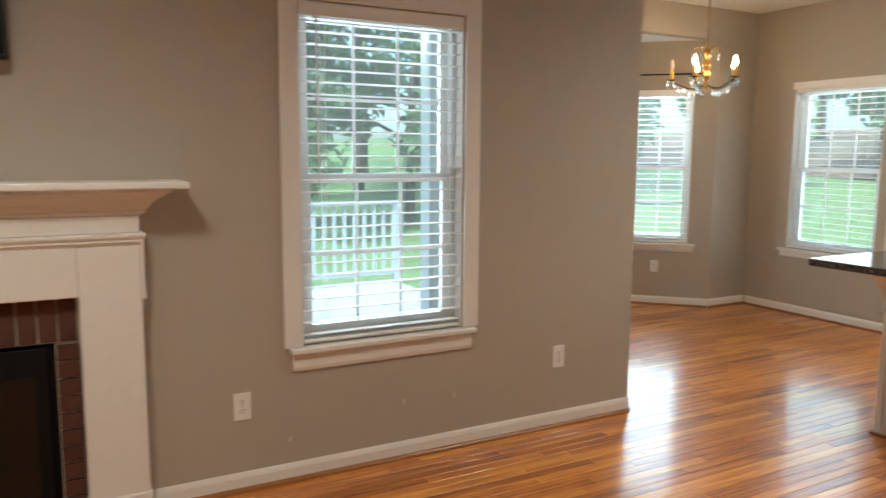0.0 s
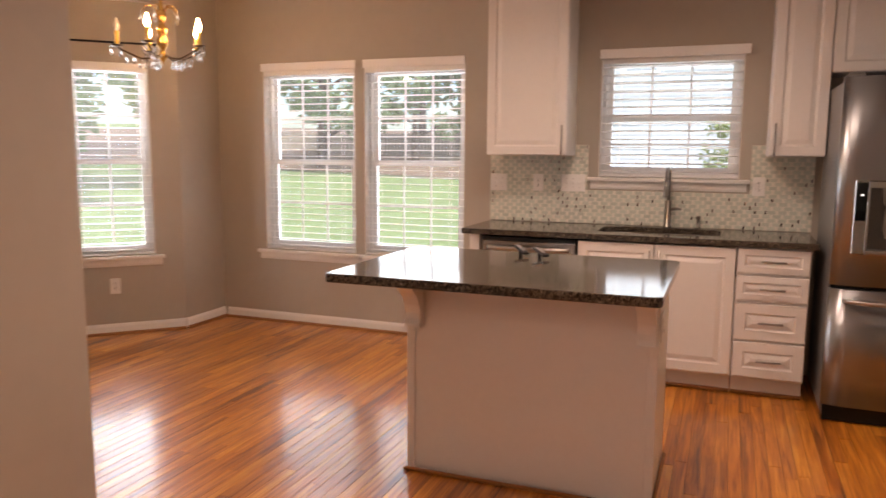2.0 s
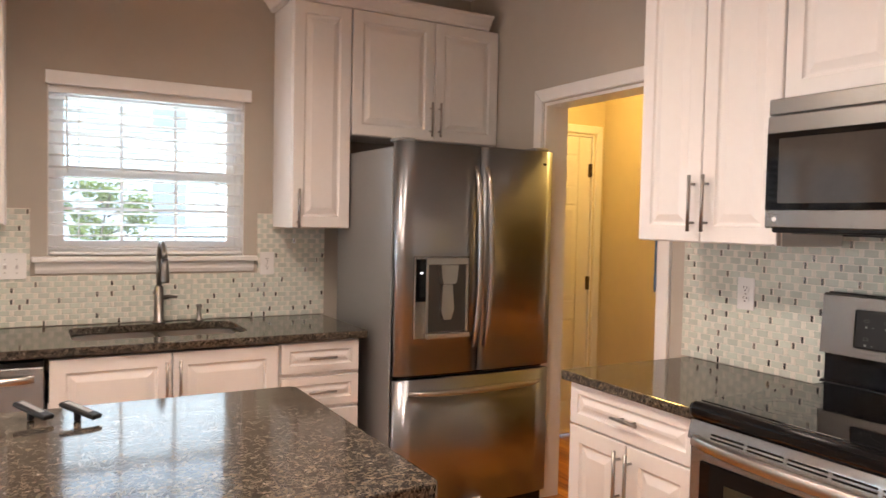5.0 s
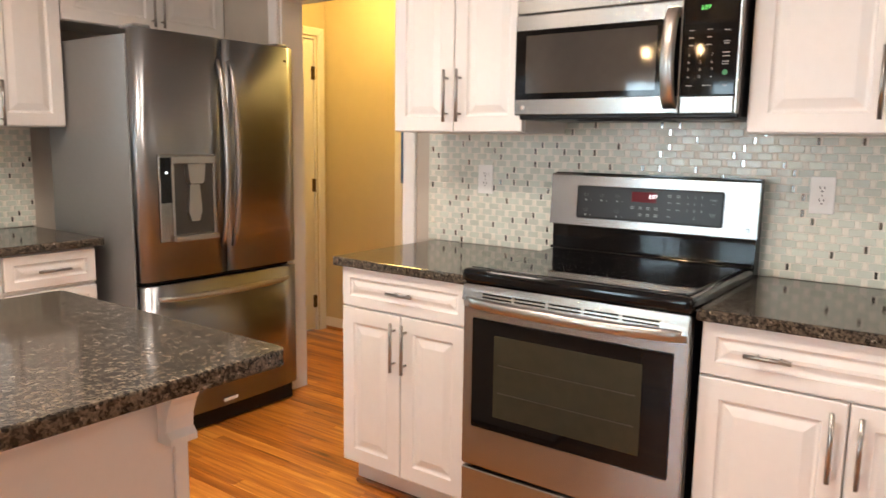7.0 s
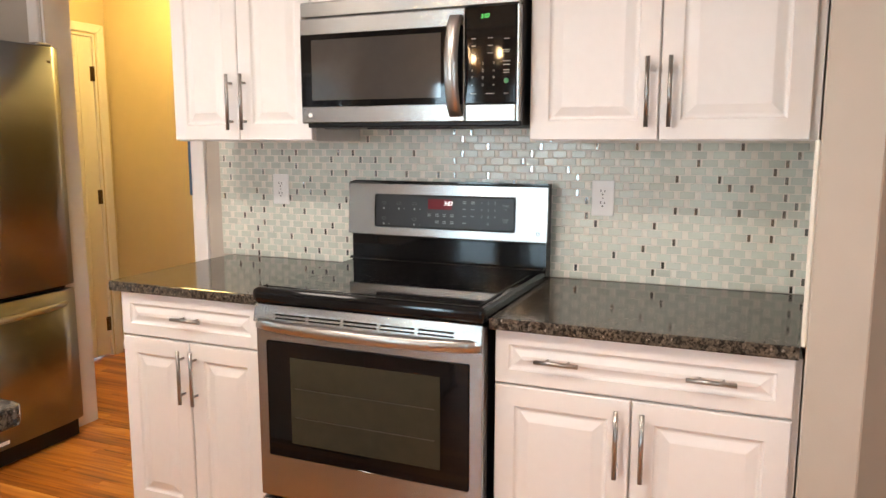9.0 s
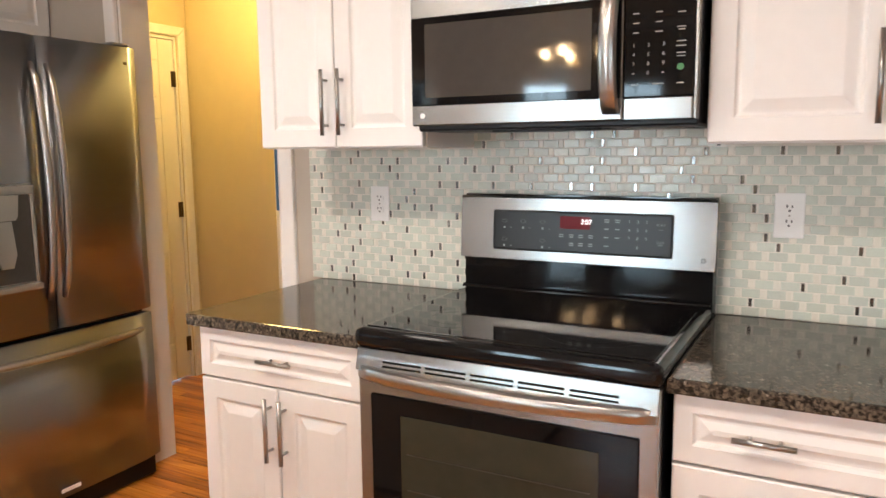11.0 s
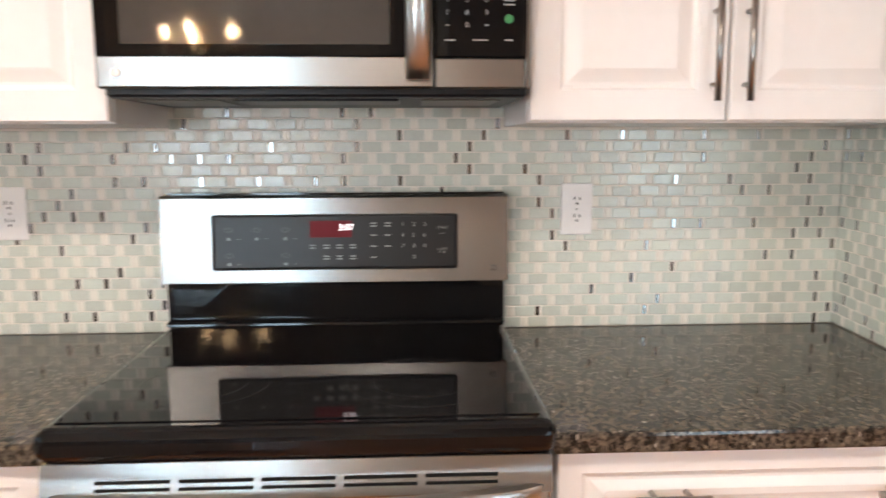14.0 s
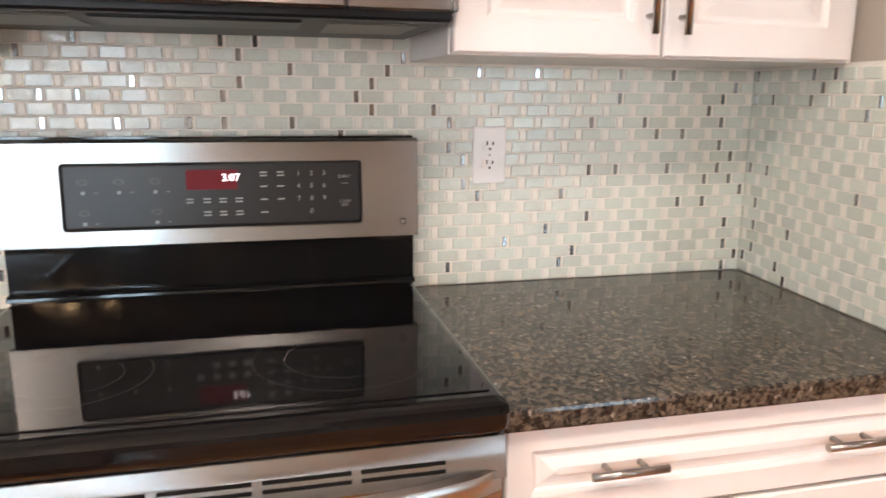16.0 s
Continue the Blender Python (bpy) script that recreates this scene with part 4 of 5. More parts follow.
dr = part("storage_drawer", boxed(-RW, RW, -0.03, 0.011, 0.06, 0.283, 0.006, 2), STEEL, rng)
part("badge", cyl(bm_new(), (0.285, -0.034, 0.325), (0.285, -0.0322, 0.325), 0.012, 14), STEEL, od)
ck = part("cooktop", boxed(-RW - 0.006, RW + 0.006, -0.045, 0.585, 0.9005, 0.950, 0.019, 5), BLACKGLOSS, rng, "black enamel rim with rounded edges")
gt = part("glass_top", boxed(-RW + 0.016, RW - 0.016, -0.012, 0.545, 0.9495, 0.9520, 0.001), BLACKGLASS, ck, "black ceramic glass")
RING = mat("burner_ring_print", (0.026, 0.026, 0.027), 0.15, var=0.1)
for bx, by, br in ((-0.18, 0.15, 0.105), (0.18, 0.15, 0.125), (-0.18, 0.41, 0.085), (0.18, 0.41, 0.085), (0.0, 0.43, 0.05)):
    bm = bm_new()
    for r0 in (br, br * 0.65):
        a = [bm.verts.new((bx + (r0 + d) * math.cos(2 * math.pi * i / 40), by + (r0 + d) * math.sin(2 * math.pi * i / 40), 0.9523)) for d in (0, 0.0022) for i in range(40)]
        for i in range(40):
            bm.faces.new((a[i], a[(i + 1) % 40], a[40 + (i + 1) % 40], a[40 + i]))
    part("burner_mark", bm, RING, gt)
bg = part("back_panel", prism(bm_new(), [(0.575, 0.9), (0.575, 1.05), (0.585, 1.238), (0.635, 1.238), (0.635, 0.9)], 'x', -RW - 0.006, RW + 0.006), BLACKGLOSS, rng, "black lower back panel")
part("ledge", prism(bm_new(), [(0.548, 0.951), (0.549, 0.956), (0.554, 0.960), (0.5745, 0.961), (0.5745, 0.951)], 'x', -RW - 0.004, RW + 0.004), BLACKGLOSS, rng, "black rounded ledge behind the glass")
part("control_fascia", prism(bm_new(), [(0.555, 1.045), (0.566, 1.228), (0.574, 1.234), (0.5835, 1.234), (0.5735, 1.045)], 'x', -RW - 0.012, RW + 0.012), STEEL, rng, "stainless control panel")
# fascia leans back; things on it follow its slope
LEAN = pose(0, 0.555, 1.045, -3.4, 0, 0)
cp = part("display_panel", boxed(-0.265, 0.265, -0.003, 0.001, 0.028, 0.148, 0.006, 2), DISPLAY, rng, "black glass control panel", m=LEAN)
part("clock_window", boxed(-0.055, 0.035, -0.0036, -0.0031, 0.098, 0.134), mat("display_red", (0.12, 0.008, 0.014), 0.45, spec=0.15), cp, "dark red clock window")
def text_ob(name, body, size, material, m, parent=None, label=""):
    cu = bpy.data.curves.new(name, 'FONT')
    cu.body, cu.size, cu.align_x, cu.align_y = body, size, 'CENTER', 'CENTER'
    tmp = bpy.data.objects.new(name, cu)
    me = bpy.data.meshes.new_from_object(tmp)
    me.name = name
    me.materials.clear()
    me.materials.append(material)
    ob = new(name, me)
    bpy.data.objects.remove(tmp)
    ob.matrix_basis = m
    if parent is not None:
        ob.parent = parent
    if label:
        ob["label"] = label
    return ob


text_ob("clock_digits", "3:07", 0.019, glow("clock_digits_white", (1.0, 0.9, 0.9), 0.8), pose(0.0235, -0.0039, 0.119, 90, 0, 0), cp, "clock reading 3:07")
PRINT = mat("panel_print", (0.22, 0.22, 0.215), 0.4)


def key_text(body, x, z, size, parent, y=-0.0034):
    return text_ob("key_mark", body, size, PRINT, pose(x, y, z, 90, 0, 0), parent)


for i, ch_ in enumerate("123456789"):
    key_text(ch_, 0.146 + 0.0237 * (i % 3), 0.125 - 0.0235 * (i // 3), 0.0125, cp)
key_text("0", 0.1697, 0.0535, 0.0125, cp)
key_text("START", 0.232, 0.1175, 0.0085, cp)
key_text("CLEAR\nOFF", 0.232, 0.067, 0.0075, cp)
part("key_mark", boxed(0.226, 0.238, -0.0034, -0.0031, 0.1045, 0.1055), PRINT, cp)
for cx, rows in ((0.082, (0.125, 0.102, 0.078, 0.054)), (0.113, (0.125, 0.102, 0.078)), (-0.05, (0.078,)), (-0.02, (0.078, 0.054)), (0.008, (0.078, 0.054)), (0.037, (0.078, 0.054))):
    for cz in rows:
        for dz in ((0.003, -0.003) if cz > 0.12 or cx < 0.05 else (0.0,)):
            part("key_mark", boxed(cx - 0.0065, cx + 0.0065, -0.0034, -0.0031, cz + dz - 0.0014, cz + dz + 0.0014), PRINT, cp)
DIM = mat("panel_print_dim", (0.06, 0.06, 0.058), 0.4)
for cx, cz, up in ((-0.229, 0.115, True), (-0.169, 0.115, True), (-0.108, 0.115, True), (-0.229, 0.06, True), (-0.108, 0.06, True)):
    bm = bm_new()
    for r0 in (0.0085, 0.0055):
        q = [bm.verts.new((cx + (r0 + dd) * math.cos(2 * math.pi * i / 20), -0.0034, cz + (r0 + dd) * math.sin(2 * math.pi * i / 20) * 0.6)) for dd in (0, 0.0012) for i in range(20)]
        for i in range(20):
            bm.faces.new((q[i], q[(i + 1) % 20], q[20 + (i + 1) % 20], q[20 + i]))
    part("burner_symbol", bm, DIM, cp)
    part("key_mark", boxed(cx - 0.003, cx + 0.003, -0.0034, -0.0031, cz - 0.022, cz - 0.016), PRINT, cp)
    part("key_mark", boxed(cx + 0.018, cx + 0.024, -0.0034, -0.0031, cz - 0.0195, cz - 0.0185), PRINT, cp)
sq = part("badge", boxed(0.339, 0.351, -0.0012, 0.0008, 0.022, 0.034, 0.0008), DIM, rng, "small square mark", m=LEAN)
part("badge_field", boxed(0.341, 0.349, -0.0016, -0.0013, 0.024, 0.032), STEEL, sq)
for s in (-1, 1):
    for yy in (0.06, 0.55):
        part("foot", cyl(bm_new(), (s * 0.32, yy, 0.0), (s * 0.32, yy, 0.031), 0.016, 10), BLACK, rng)


# ---- microwave ----
mw = thing("microwave", pose(-0.40, 1.160, 1.436, 0, 0, -90), "stainless over-the-range microwave with a black glass door", "microwave")
MW = 0.364
part("body", boxed(-MW + 0.004, MW - 0.001, 0.022, 0.398, -0.012, 0.376, 0.004), BLACK, mw)
part("top_trim", boxed(-MW, MW, -0.002, 0.0215, 0.328, 0.376, 0.004), STEEL, mw)
md = part("door", boxed(-MW, 0.199, -0.006, 0.0215, 0.0, 0.326, 0.004), STEEL, mw)
part("window_surround", boxed(-MW + 0.004, 0.193, -0.009, -0.0062, 0.052, 0.276, 0.002), BLACKGLASS, md)
MWIN = mat("microwave_window", (0.045, 0.042, 0.040), 0.05, var=0.1, scale=4, spec=0.7)
part("window_pane", boxed(-MW + 0.045, 0.125, -0.0102, -0.0092, 0.072, 0.258), MWIN, md, "smoked glass window")
part("handle", strap_handle((0.172, -0.008, 0.015), (0.172, -0.008, 0.305), (0, -0.045, 0), (1, 0, 0), 0.042), BARSTEEL, md, "bowed vertical steel handle")
kp = part("keypad", boxed(0.2005, MW - 0.0095, -0.006, 0.0215, 0.052, 0.326, 0.002), BLACKGLASS, mw, "black glass keypad")
part("side_trim", boxed(MW - 0.009, MW, -0.004, 0.0215, 0.0, 0.327, 0.002), STEEL, mw)
part("lower_trim", boxed(0.2005, MW - 0.0095, -0.006, 0.0215, 0.0, 0.051, 0.003), STEEL, mw)
text_ob("clock_digits", "3:07", 0.016, glow("clock_digits_green", (0.15, 0.9, 0.2), 0.22), pose(0.262, -0.0066, 0.297, 90, 0, 0), kp, "green clock reading 3:07")
for i, ch_ in enumerate("123456789"):
    key_text(ch_, 0.222 + 0.033 * (i % 3), 0.166 - 0.0205 * (i // 3), 0.0115, kp, -0.0066)
key_text("0", 0.255, 0.1045, 0.0115, kp, -0.0066)
for cx, cz, ww in ((0.226, 0.194, 0.012), (0.277, 0.194, 0.016), (0.226, 0.080, 0.018), (0.277, 0.080, 0.026), (0.326, 0.080, 0.014), (0.226, 0.215, 0.014), (0.277, 0.215, 0.014), (0.326, 0.232, 0.016),
                   (0.226, 0.236, 0.014), (0.277, 0.236, 0.014), (0.326, 0.201, 0.018), (0.326, 0.195, 0.014), (0.326, 0.170, 0.020), (0.326, 0.160, 0.020), (0.326, 0.145, 0.018), (0.326, 0.138, 0.018), (0.222, 0.1045, 0.005), (0.288, 0.1045, 0.005)):
    part("key_mark", boxed(cx - ww / 2, cx + ww / 2, -0.0066, -0.0062, cz - 0.0013, cz + 0.0013), PRINT, kp)
part("start_mark", cyl(bm_new(), (0.326, -0.0068, 0.115), (0.326, -0.0063, 0.115), 0.0075, 18), mat("green_print", (0.02, 0.16, 0.05), 0.4), kp, "green start key")
part("badge", cyl(bm_new(), (-0.33, -0.008, 0.026), (-0.33, -0.0062, 0.026), 0.007, 12), PLATE, md, "small plain round badge")
part("underside", boxed(-MW + 0.006, MW - 0.006, 0.03, 0.392, -0.0135, -0.0121), mat("microwave_underside", (0.055, 0.058, 0.058), 0.5, 0.2), mw, "grey metal underside")
part("vent_grille", boxed(-0.15, 0.14, 0.035, 0.17, -0.0185, -0.0136, 0.003), BLACK, mw, "black underside grille")
for s in (-1, 1):
    part("filter", boxed(s * 0.25 - 0.07, s * 0.25 + 0.07, 0.06, 0.24, -0.0165, -0.0136, 0.001), mat("filter_mesh", (0.13, 0.13, 0.11), 0.4, 0.2), mw, "grey mesh filter")

# ---- dishwasher ----
dw = thing("dishwasher", S_BASE @ pose(-2.5465, 0, 0), "built-in stainless dishwasher with a bar handle", "dishwasher")
part("tub", boxed(-0.299, 0.299, 0.004, 0.57, 0.015, 0.86), BLACK, dw)
part("door", boxed(-0.298, 0.298, -0.022, 0.0035, 0.115, 0.845, 0.004), STEEL, dw)
part("control_edge", boxed(-0.298, 0.298, -0.02, 0.0035, 0.8465, 0.868, 0.002), BLACK, dw)
part("handle", strap_handle((-0.265, -0.024, 0.80), (0.265, -0.024, 0.80), (0, -0.035, 0), (0, 0, 1), 0.03), BARSTEEL, dw, "bowed steel handle")
part("kick_plate", boxed(-0.297, 0.297, 0.05, 0.06, 0.0, 0.112), BLACK, dw)

# ---- sink, faucet, soap pump ----
SINKSTEEL = mat("sink_steel", (0.66, 0.63, 0.59), 0.32, 1.0, var=0.05, scale=6)
sink = thing("kitchen_sink", pose(-1.785, 3.605, 0.706), "undermount stainless double-bowl sink", "sink")
for a, b in ((-0.352, -0.012), (0.012, 0.352)):
    bm = bm_new()
    o = rounded(a, b, -0.188, 0.188, 0.06)
    o2 = rounded(a + 0.02, b - 0.02, -0.168, 0.168, 0.05)
    top, bot = [bm.verts.new((*p, 0.173)) for p in o], [bm.verts.new((*p, 0.0)) for p in o2]
    for i in range(len(o)):
        bm.faces.new((top[i], top[(i + 1) % len(o)], bot[(i + 1) % len(o)], bot[i])).smooth = True
    bm.faces.new(bot)
    ext = bmesh.ops.solidify(bm, geom=bm.faces[:], thickness=0.003)
    bw = part("bowl", bm, SINKSTEEL, sink)
    part("drain", lathe(bm_new(), [(0.042, 0.0), (0.045, 0.004), (0.02, 0.005)], ((a + b) / 2, 0.0, 0.0035), 18), NICKEL, bw)
FAUCET = mat("faucet_nickel", (0.24, 0.225, 0.205), 0.3, 1.0, var=0.06, scale=12)
fau = thing("faucet", pose(-1.755, 3.825, 0.917), "tall brushed nickel pull-down faucet", "faucet")
part("body", lathe(bm_new(), [(0.030, 0.0), (0.030, 0.008), (0.022, 0.014), (0.021, 0.17), (0.014, 0.18)], seg=18), FAUCET, fau)
arc = [(0, 0, 0.175), (0, 0, 0.26)] + [(0, -0.085 + 0.085 * math.cos(radians(a)), 0.30 + 0.085 * math.sin(radians(a))) for a in range(0, 171, 17)]
part("spout", tube(bm_new(), arc, 0.0125, 12), FAUCET, fau)
part("spray_head", tube(bm_new(), [(0, -0.168, 0.315), (0, -0.175, 0.27), (0, -0.183, 0.215), (0, -0.184, 0.205)], [0.014, 0.0175, 0.02, 0.017], 14), FAUCET, fau)
part("lever", tube(bm_new(), [(0.018, 0, 0.12), (0.05, 0, 0.125), (0.085, -0.005, 0.122)], [0.012, 0.009, 0.006], 10), FAUCET, fau)
soap = thing("soap_dispenser", pose(-1.565, 3.84, 0.917), "small brushed nickel soap pump", "soap dispenser")
part("body", lathe(bm_new(), [(0.02, 0.0), (0.02, 0.006), (0.011, 0.012), (0.010, 0.06), (0.013, 0.065), (0.013, 0.08)], seg=14), FAUCET, soap)
part("nozzle", tube(bm_new(), [(0, 0, 0.077), (0, -0.03, 0.08), (0, -0.05, 0.074)], 0.005, 8), FAUCET, soap)

# ---- small things on the island ----
GREYKEY = mat("grey_buttons", (0.28, 0.28, 0.28), 0.4)
for x, y, r in ((-2.29, 2.165, -50), (-2.187, 2.12, -46)):
    rm = thing("remote_control", pose(x, y, 0.9172, 0, 0, r), "small black handheld remote propped on its foot", "remote control", "remotes on the island")
    part("case", boxed(-0.056, 0.056, -0.016, 0.016, -0.0065, 0.0065, 0.005, 2), BLACK, rm, m=pose(0, 0, 0.027, 0, 13, 0))
    part("foot", boxed(-0.016, -0.002, -0.008, 0.008, 0.0, 0.024, 0.003), BLACK, rm)
    part("button_strip", boxed(-0.045, 0.03, -0.007, 0.007, 0.0066, 0.0074), GREYKEY, rm, m=pose(0, 0, 0.027, 0, 13, 0))


# ---- chandelier ----
ch = thing("chandelier", pose(-4.61, 2.45, 1.955), "small brass chandelier with lit candle bulbs and crystal drops", "chandelier")
part("stem", lathe(bm_new(), [(0.003, -0.05), (0.010, -0.03), (0.026, -0.005), (0.016, 0.02), (0.015, 0.04), (0.030, 0.06), (0.033, 0.09), (0.019, 0.12), (0.031, 0.14), (0.033, 0.165), (0.017, 0.19), (0.022, 0.22), (0.031, 0.24), (0.014, 0.28), (0.006, 0.34)], seg=18), BRASS, ch, "turned brass centre column")
part("chain", tube(bm_new(), [(0.0025 * math.sin(i * 1.6), 0.0025 * math.cos(i * 1.6), 0.33 + i * 0.0142) for i in range(31)], 0.0045, 6), BRASS, ch, "thin brass chain")
part("canopy", lathe(bm_new(), [(0.01, 0.735), (0.04, 0.755), (0.06, 0.784)], seg=18), BRASS, ch)
drop_bm = lathe(bm_new(), [(0.0015, -0.05), (0.009, -0.036), (0.0085, -0.028), (0.003, -0.012), (0.0035, -0.008), (0.0065, 0.0), (0.002, 0.008)], seg=6)
DROP = mesh_of("crystal_drop", drop_bm, CRYSTAL)
for f in DROP.polygons:
    f.use_smooth = False
FLAME = glow("bulb_glow", (1.0, 0.66, 0.34), 120.0)
BULBGLASS = mat("unlit_bulb_glass", (0.75, 0.7, 0.62), 0.1, var=0.05)
for k in range(5):
    a = radians(221.5 + 72 * k)
    cx, sx = math.cos(a), math.sin(a)
    R = 0.25
    arm = part("arm", tube(bm_new(), [(q * cx, q * sx, z) for q, z in ((0.015, 0.01), (0.06, -0.012), (0.12, -0.018), (0.18, 0.008), (0.225, 0.028), (R, 0.045))], 0.0055, 8), BRONZE, ch, "curved dark bronze arm")
    part("drip_pan", lathe(bm_new(), [(0.006, 0.045), (0.036, 0.052), (0.038, 0.056), (0.008, 0.056)], (R * cx, R * sx, 0), 14), BRONZE, arm)
    part("candle", cyl(bm_new(), (R * cx, R * sx, 0.056), (R * cx, R * sx, 0.135), 0.0125, 12), CANDLE, arm, "yellow candle sleeve")
    lit = k != 0
    part("bulb", lathe(bm_new(), [(0.006, 0.135), (0.014, 0.155), (0.015, 0.168), (0.009, 0.19), (0.002, 0.212)], (R * cx, R * sx, 0), 12), FLAME if lit else BULBGLASS, arm, "flame-shaped bulb")
    for dz, ang in ((0.04, 0.0), (0.03, 2.1), (0.035, 4.2)):
        d = new("crystal", DROP)
        d.parent = arm
        d.matrix_basis = pose(R * cx + 0.034 * math.cos(a + ang), R * sx + 0.034 * math.sin(a + ang), dz)
    d = new("crystal", DROP)
    d.parent = ch
    d.matrix_basis = pose(0.13 * cx, 0.13 * sx, -0.03)
    part("upper_scroll", tube(bm_new(), [(q * cx, q * sx, z) for q, z in ((0.012, 0.25), (0.045, 0.295), (0.085, 0.29), (0.11, 0.255))], 0.0045, 6), BRASS, ch)
    d = new("crystal", DROP)
    d.parent = ch
    d.matrix_basis = pose(0.11 * cx, 0.11 * sx, 0.245)
    for q in (0.07, 0.10, 0.16, 0.20):
        d = new("crystal", DROP)
        d.parent = ch
        d.matrix_basis = pose(q * cx, q * sx, -0.03 if q < 0.14 else -0.005)

# ---- unseen ceiling lights added to kitchen and living room ----
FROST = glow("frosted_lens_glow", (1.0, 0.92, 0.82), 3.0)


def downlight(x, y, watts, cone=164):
    """Unseen ceiling can of assumed form: white trim ring, glowing lens, and its beam."""
    ob = thing("unseen_downlight", pose(x, y, CEIL - 0.012), "unseen round ceiling downlight with a white trim ring, added to light the room", "ceiling light", "recessed downlights")
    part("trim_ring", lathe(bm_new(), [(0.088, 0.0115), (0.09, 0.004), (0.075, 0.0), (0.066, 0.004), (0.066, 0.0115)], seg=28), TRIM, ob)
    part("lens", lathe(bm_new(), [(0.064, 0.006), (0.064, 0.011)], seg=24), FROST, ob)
    d = bpy.data.lights.new("unseen_downlight_beam", 'SPOT')
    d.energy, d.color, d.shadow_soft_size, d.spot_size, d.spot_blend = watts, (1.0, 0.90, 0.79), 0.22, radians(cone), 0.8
    o = new("unseen_downlight_beam", d)
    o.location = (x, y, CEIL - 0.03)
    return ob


# cabinet and mantel shadows place some; the rest are added to brighten
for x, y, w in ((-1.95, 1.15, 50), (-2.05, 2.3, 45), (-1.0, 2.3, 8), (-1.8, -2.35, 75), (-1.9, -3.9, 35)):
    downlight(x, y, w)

# ---- hall light ----
hl = thing("ceiling_light", pose(0.62, 3.3, 2.38), "round flush hall ceiling light with a glowing glass bowl", "ceiling light")
part("pan", lathe(bm_new(), [(0.15, 0.095), (0.15, 0.12)], seg=24), BRASS, hl)
part("bowl", lathe(bm_new(), [(0.002, 0.0), (0.07, 0.012), (0.12, 0.045), (0.14, 0.0945)], seg=24), glow("lamp_bowl_glow", (1.0, 0.66, 0.22), 3.0), hl)
point_lamp("hall_lamp", (0.62, 3.3, 2.3), 7.5, (1.0, 0.70, 0.22), 0.14)


# ---- fireplace ----
def mitred(bm, half, base, prof):
    """Moulding round three sides of a mantel; prof: rows of (how far it stands out, height)."""
    prev = None
    for o, z in prof:
        cur = [bm.verts.new(p) for p in ((-half - o, -0.001, z), (-half - o, -base - o, z), (half + o, -base - o, z), (half + o, -0.001, z))]
        if prev:
            for i in range(4):
                bm.faces.new((prev[i], prev[(i + 1) % 4], cur[(i + 1) % 4], cur[i]))
        else:
            bm.faces.new(cur[::-1])
        prev = cur
    bm.faces.new(prev)
    return bm


fp = thing("fireplace", pose(FIRE_X, -2.34, 0, 0, 0, 90), "white painted fireplace surround and mantel with a brick-lined black firebox", "fireplace")
P = 0.585  # half width of the surround
for s in (-1, 1):
    part("pilaster", boxed(min(s * 0.37, s * P), max(s * 0.37, s * P), -0.09, -0.001, 0.0, 1.09, 0.004), TRIM, fp)
    part("side_cap", prism(bm_new(), [(s * P, 0.885), (s * (P + 0.018), 0.885), (s * (P + 0.012), 0.93), (s * (P + 0.012), 1.10), (s * P, 1.10)][::s], 'y', -0.10, -0.001), TRIM, fp)
    part("plinth", boxed(min(s * 0.365, s * (P + 0.008)), max(s * 0.365, s * (P + 0.008)), -0.098, -0.001, 0.0, 0.12, 0.004), TRIM, fp)
part("frieze", boxed(-0.3695, 0.3695, -0.09, -0.001, 0.905, 1.09, 0.003), TRIM, fp)
part("moulding", mitred(bm_new(), P, 0.09, [(0.002, 1.0905), (0.004, 1.097), (0.012, 1.102), (0.012, 1.110), (0.016, 1.113), (0.022, 1.122), (0.022, 1.130), (0.010, 1.1345)]), TRIM, fp)
part("upper_frieze", boxed(-P, P, -0.098, -0.001, 1.1355, 1.20, 0.002), TRIM, fp)
part("crown", mitred(bm_new(), P, 0.09, [(0.010, 1.2005), (0.014, 1.207), (0.024, 1.211), (0.024, 1.222), (0.034, 1.230), (0.044, 1.246), (0.062, 1.262), (0.082, 1.272), (0.088, 1.280), (0.106, 1.287), (0.106, 1.2985)]), TRIM, fp)
part("mantel_shelf", boxed(-P - 0.165, P + 0.165, -0.225, -0.001, 1.299, 1.327, 0.006, 2), TRIM, fp, "white mantel shelf")
part("firebox", wall_bm(-0.285, 0.285, 0.0, 0.74, 0.0, 0.4, []), FIREBLACK, fp, "black metal firebox", m=pose(0, 0.001, 0))
fd = part("glass_front", boxed(-0.26, 0.26, -0.045, -0.0305, 0.02, 0.72, 0.004), FIREBLACK, fp, "black framed glass fire doors")
for s in (-1, 1):
    part("door_pane", boxed(min(s * 0.015, s * 0.215), max(s * 0.015, s * 0.215), -0.048, -0.0455, 0.10, 0.62, 0.001), mat("fire_glass", (0.007, 0.0065, 0.006), 0.12, spec=0.3), fd)
part("door_handle", boxed(-0.05, 0.05, -0.065, -0.0485, 0.66, 0.672, 0.003), BRASS, fd)
part("mortar_bed", wall_bm(-0.369, 0.369, 0.0, 0.904, -0.018, -0.0015, [(-0.285, 0.285, -0.01, 0.73)]), MORTAR, fp)
bm = boxed(-0.0375, 0.0375, -0.024, 0.0, -0.029, 0.029, 0.003)
BR_H = mesh_of("brick", bm, BRICK)
bm = boxed(-0.029, 0.029, -0.024, 0.0, -0.078, 0.078, 0.003)
BR_V = mesh_of("brick", bm, BRICK)
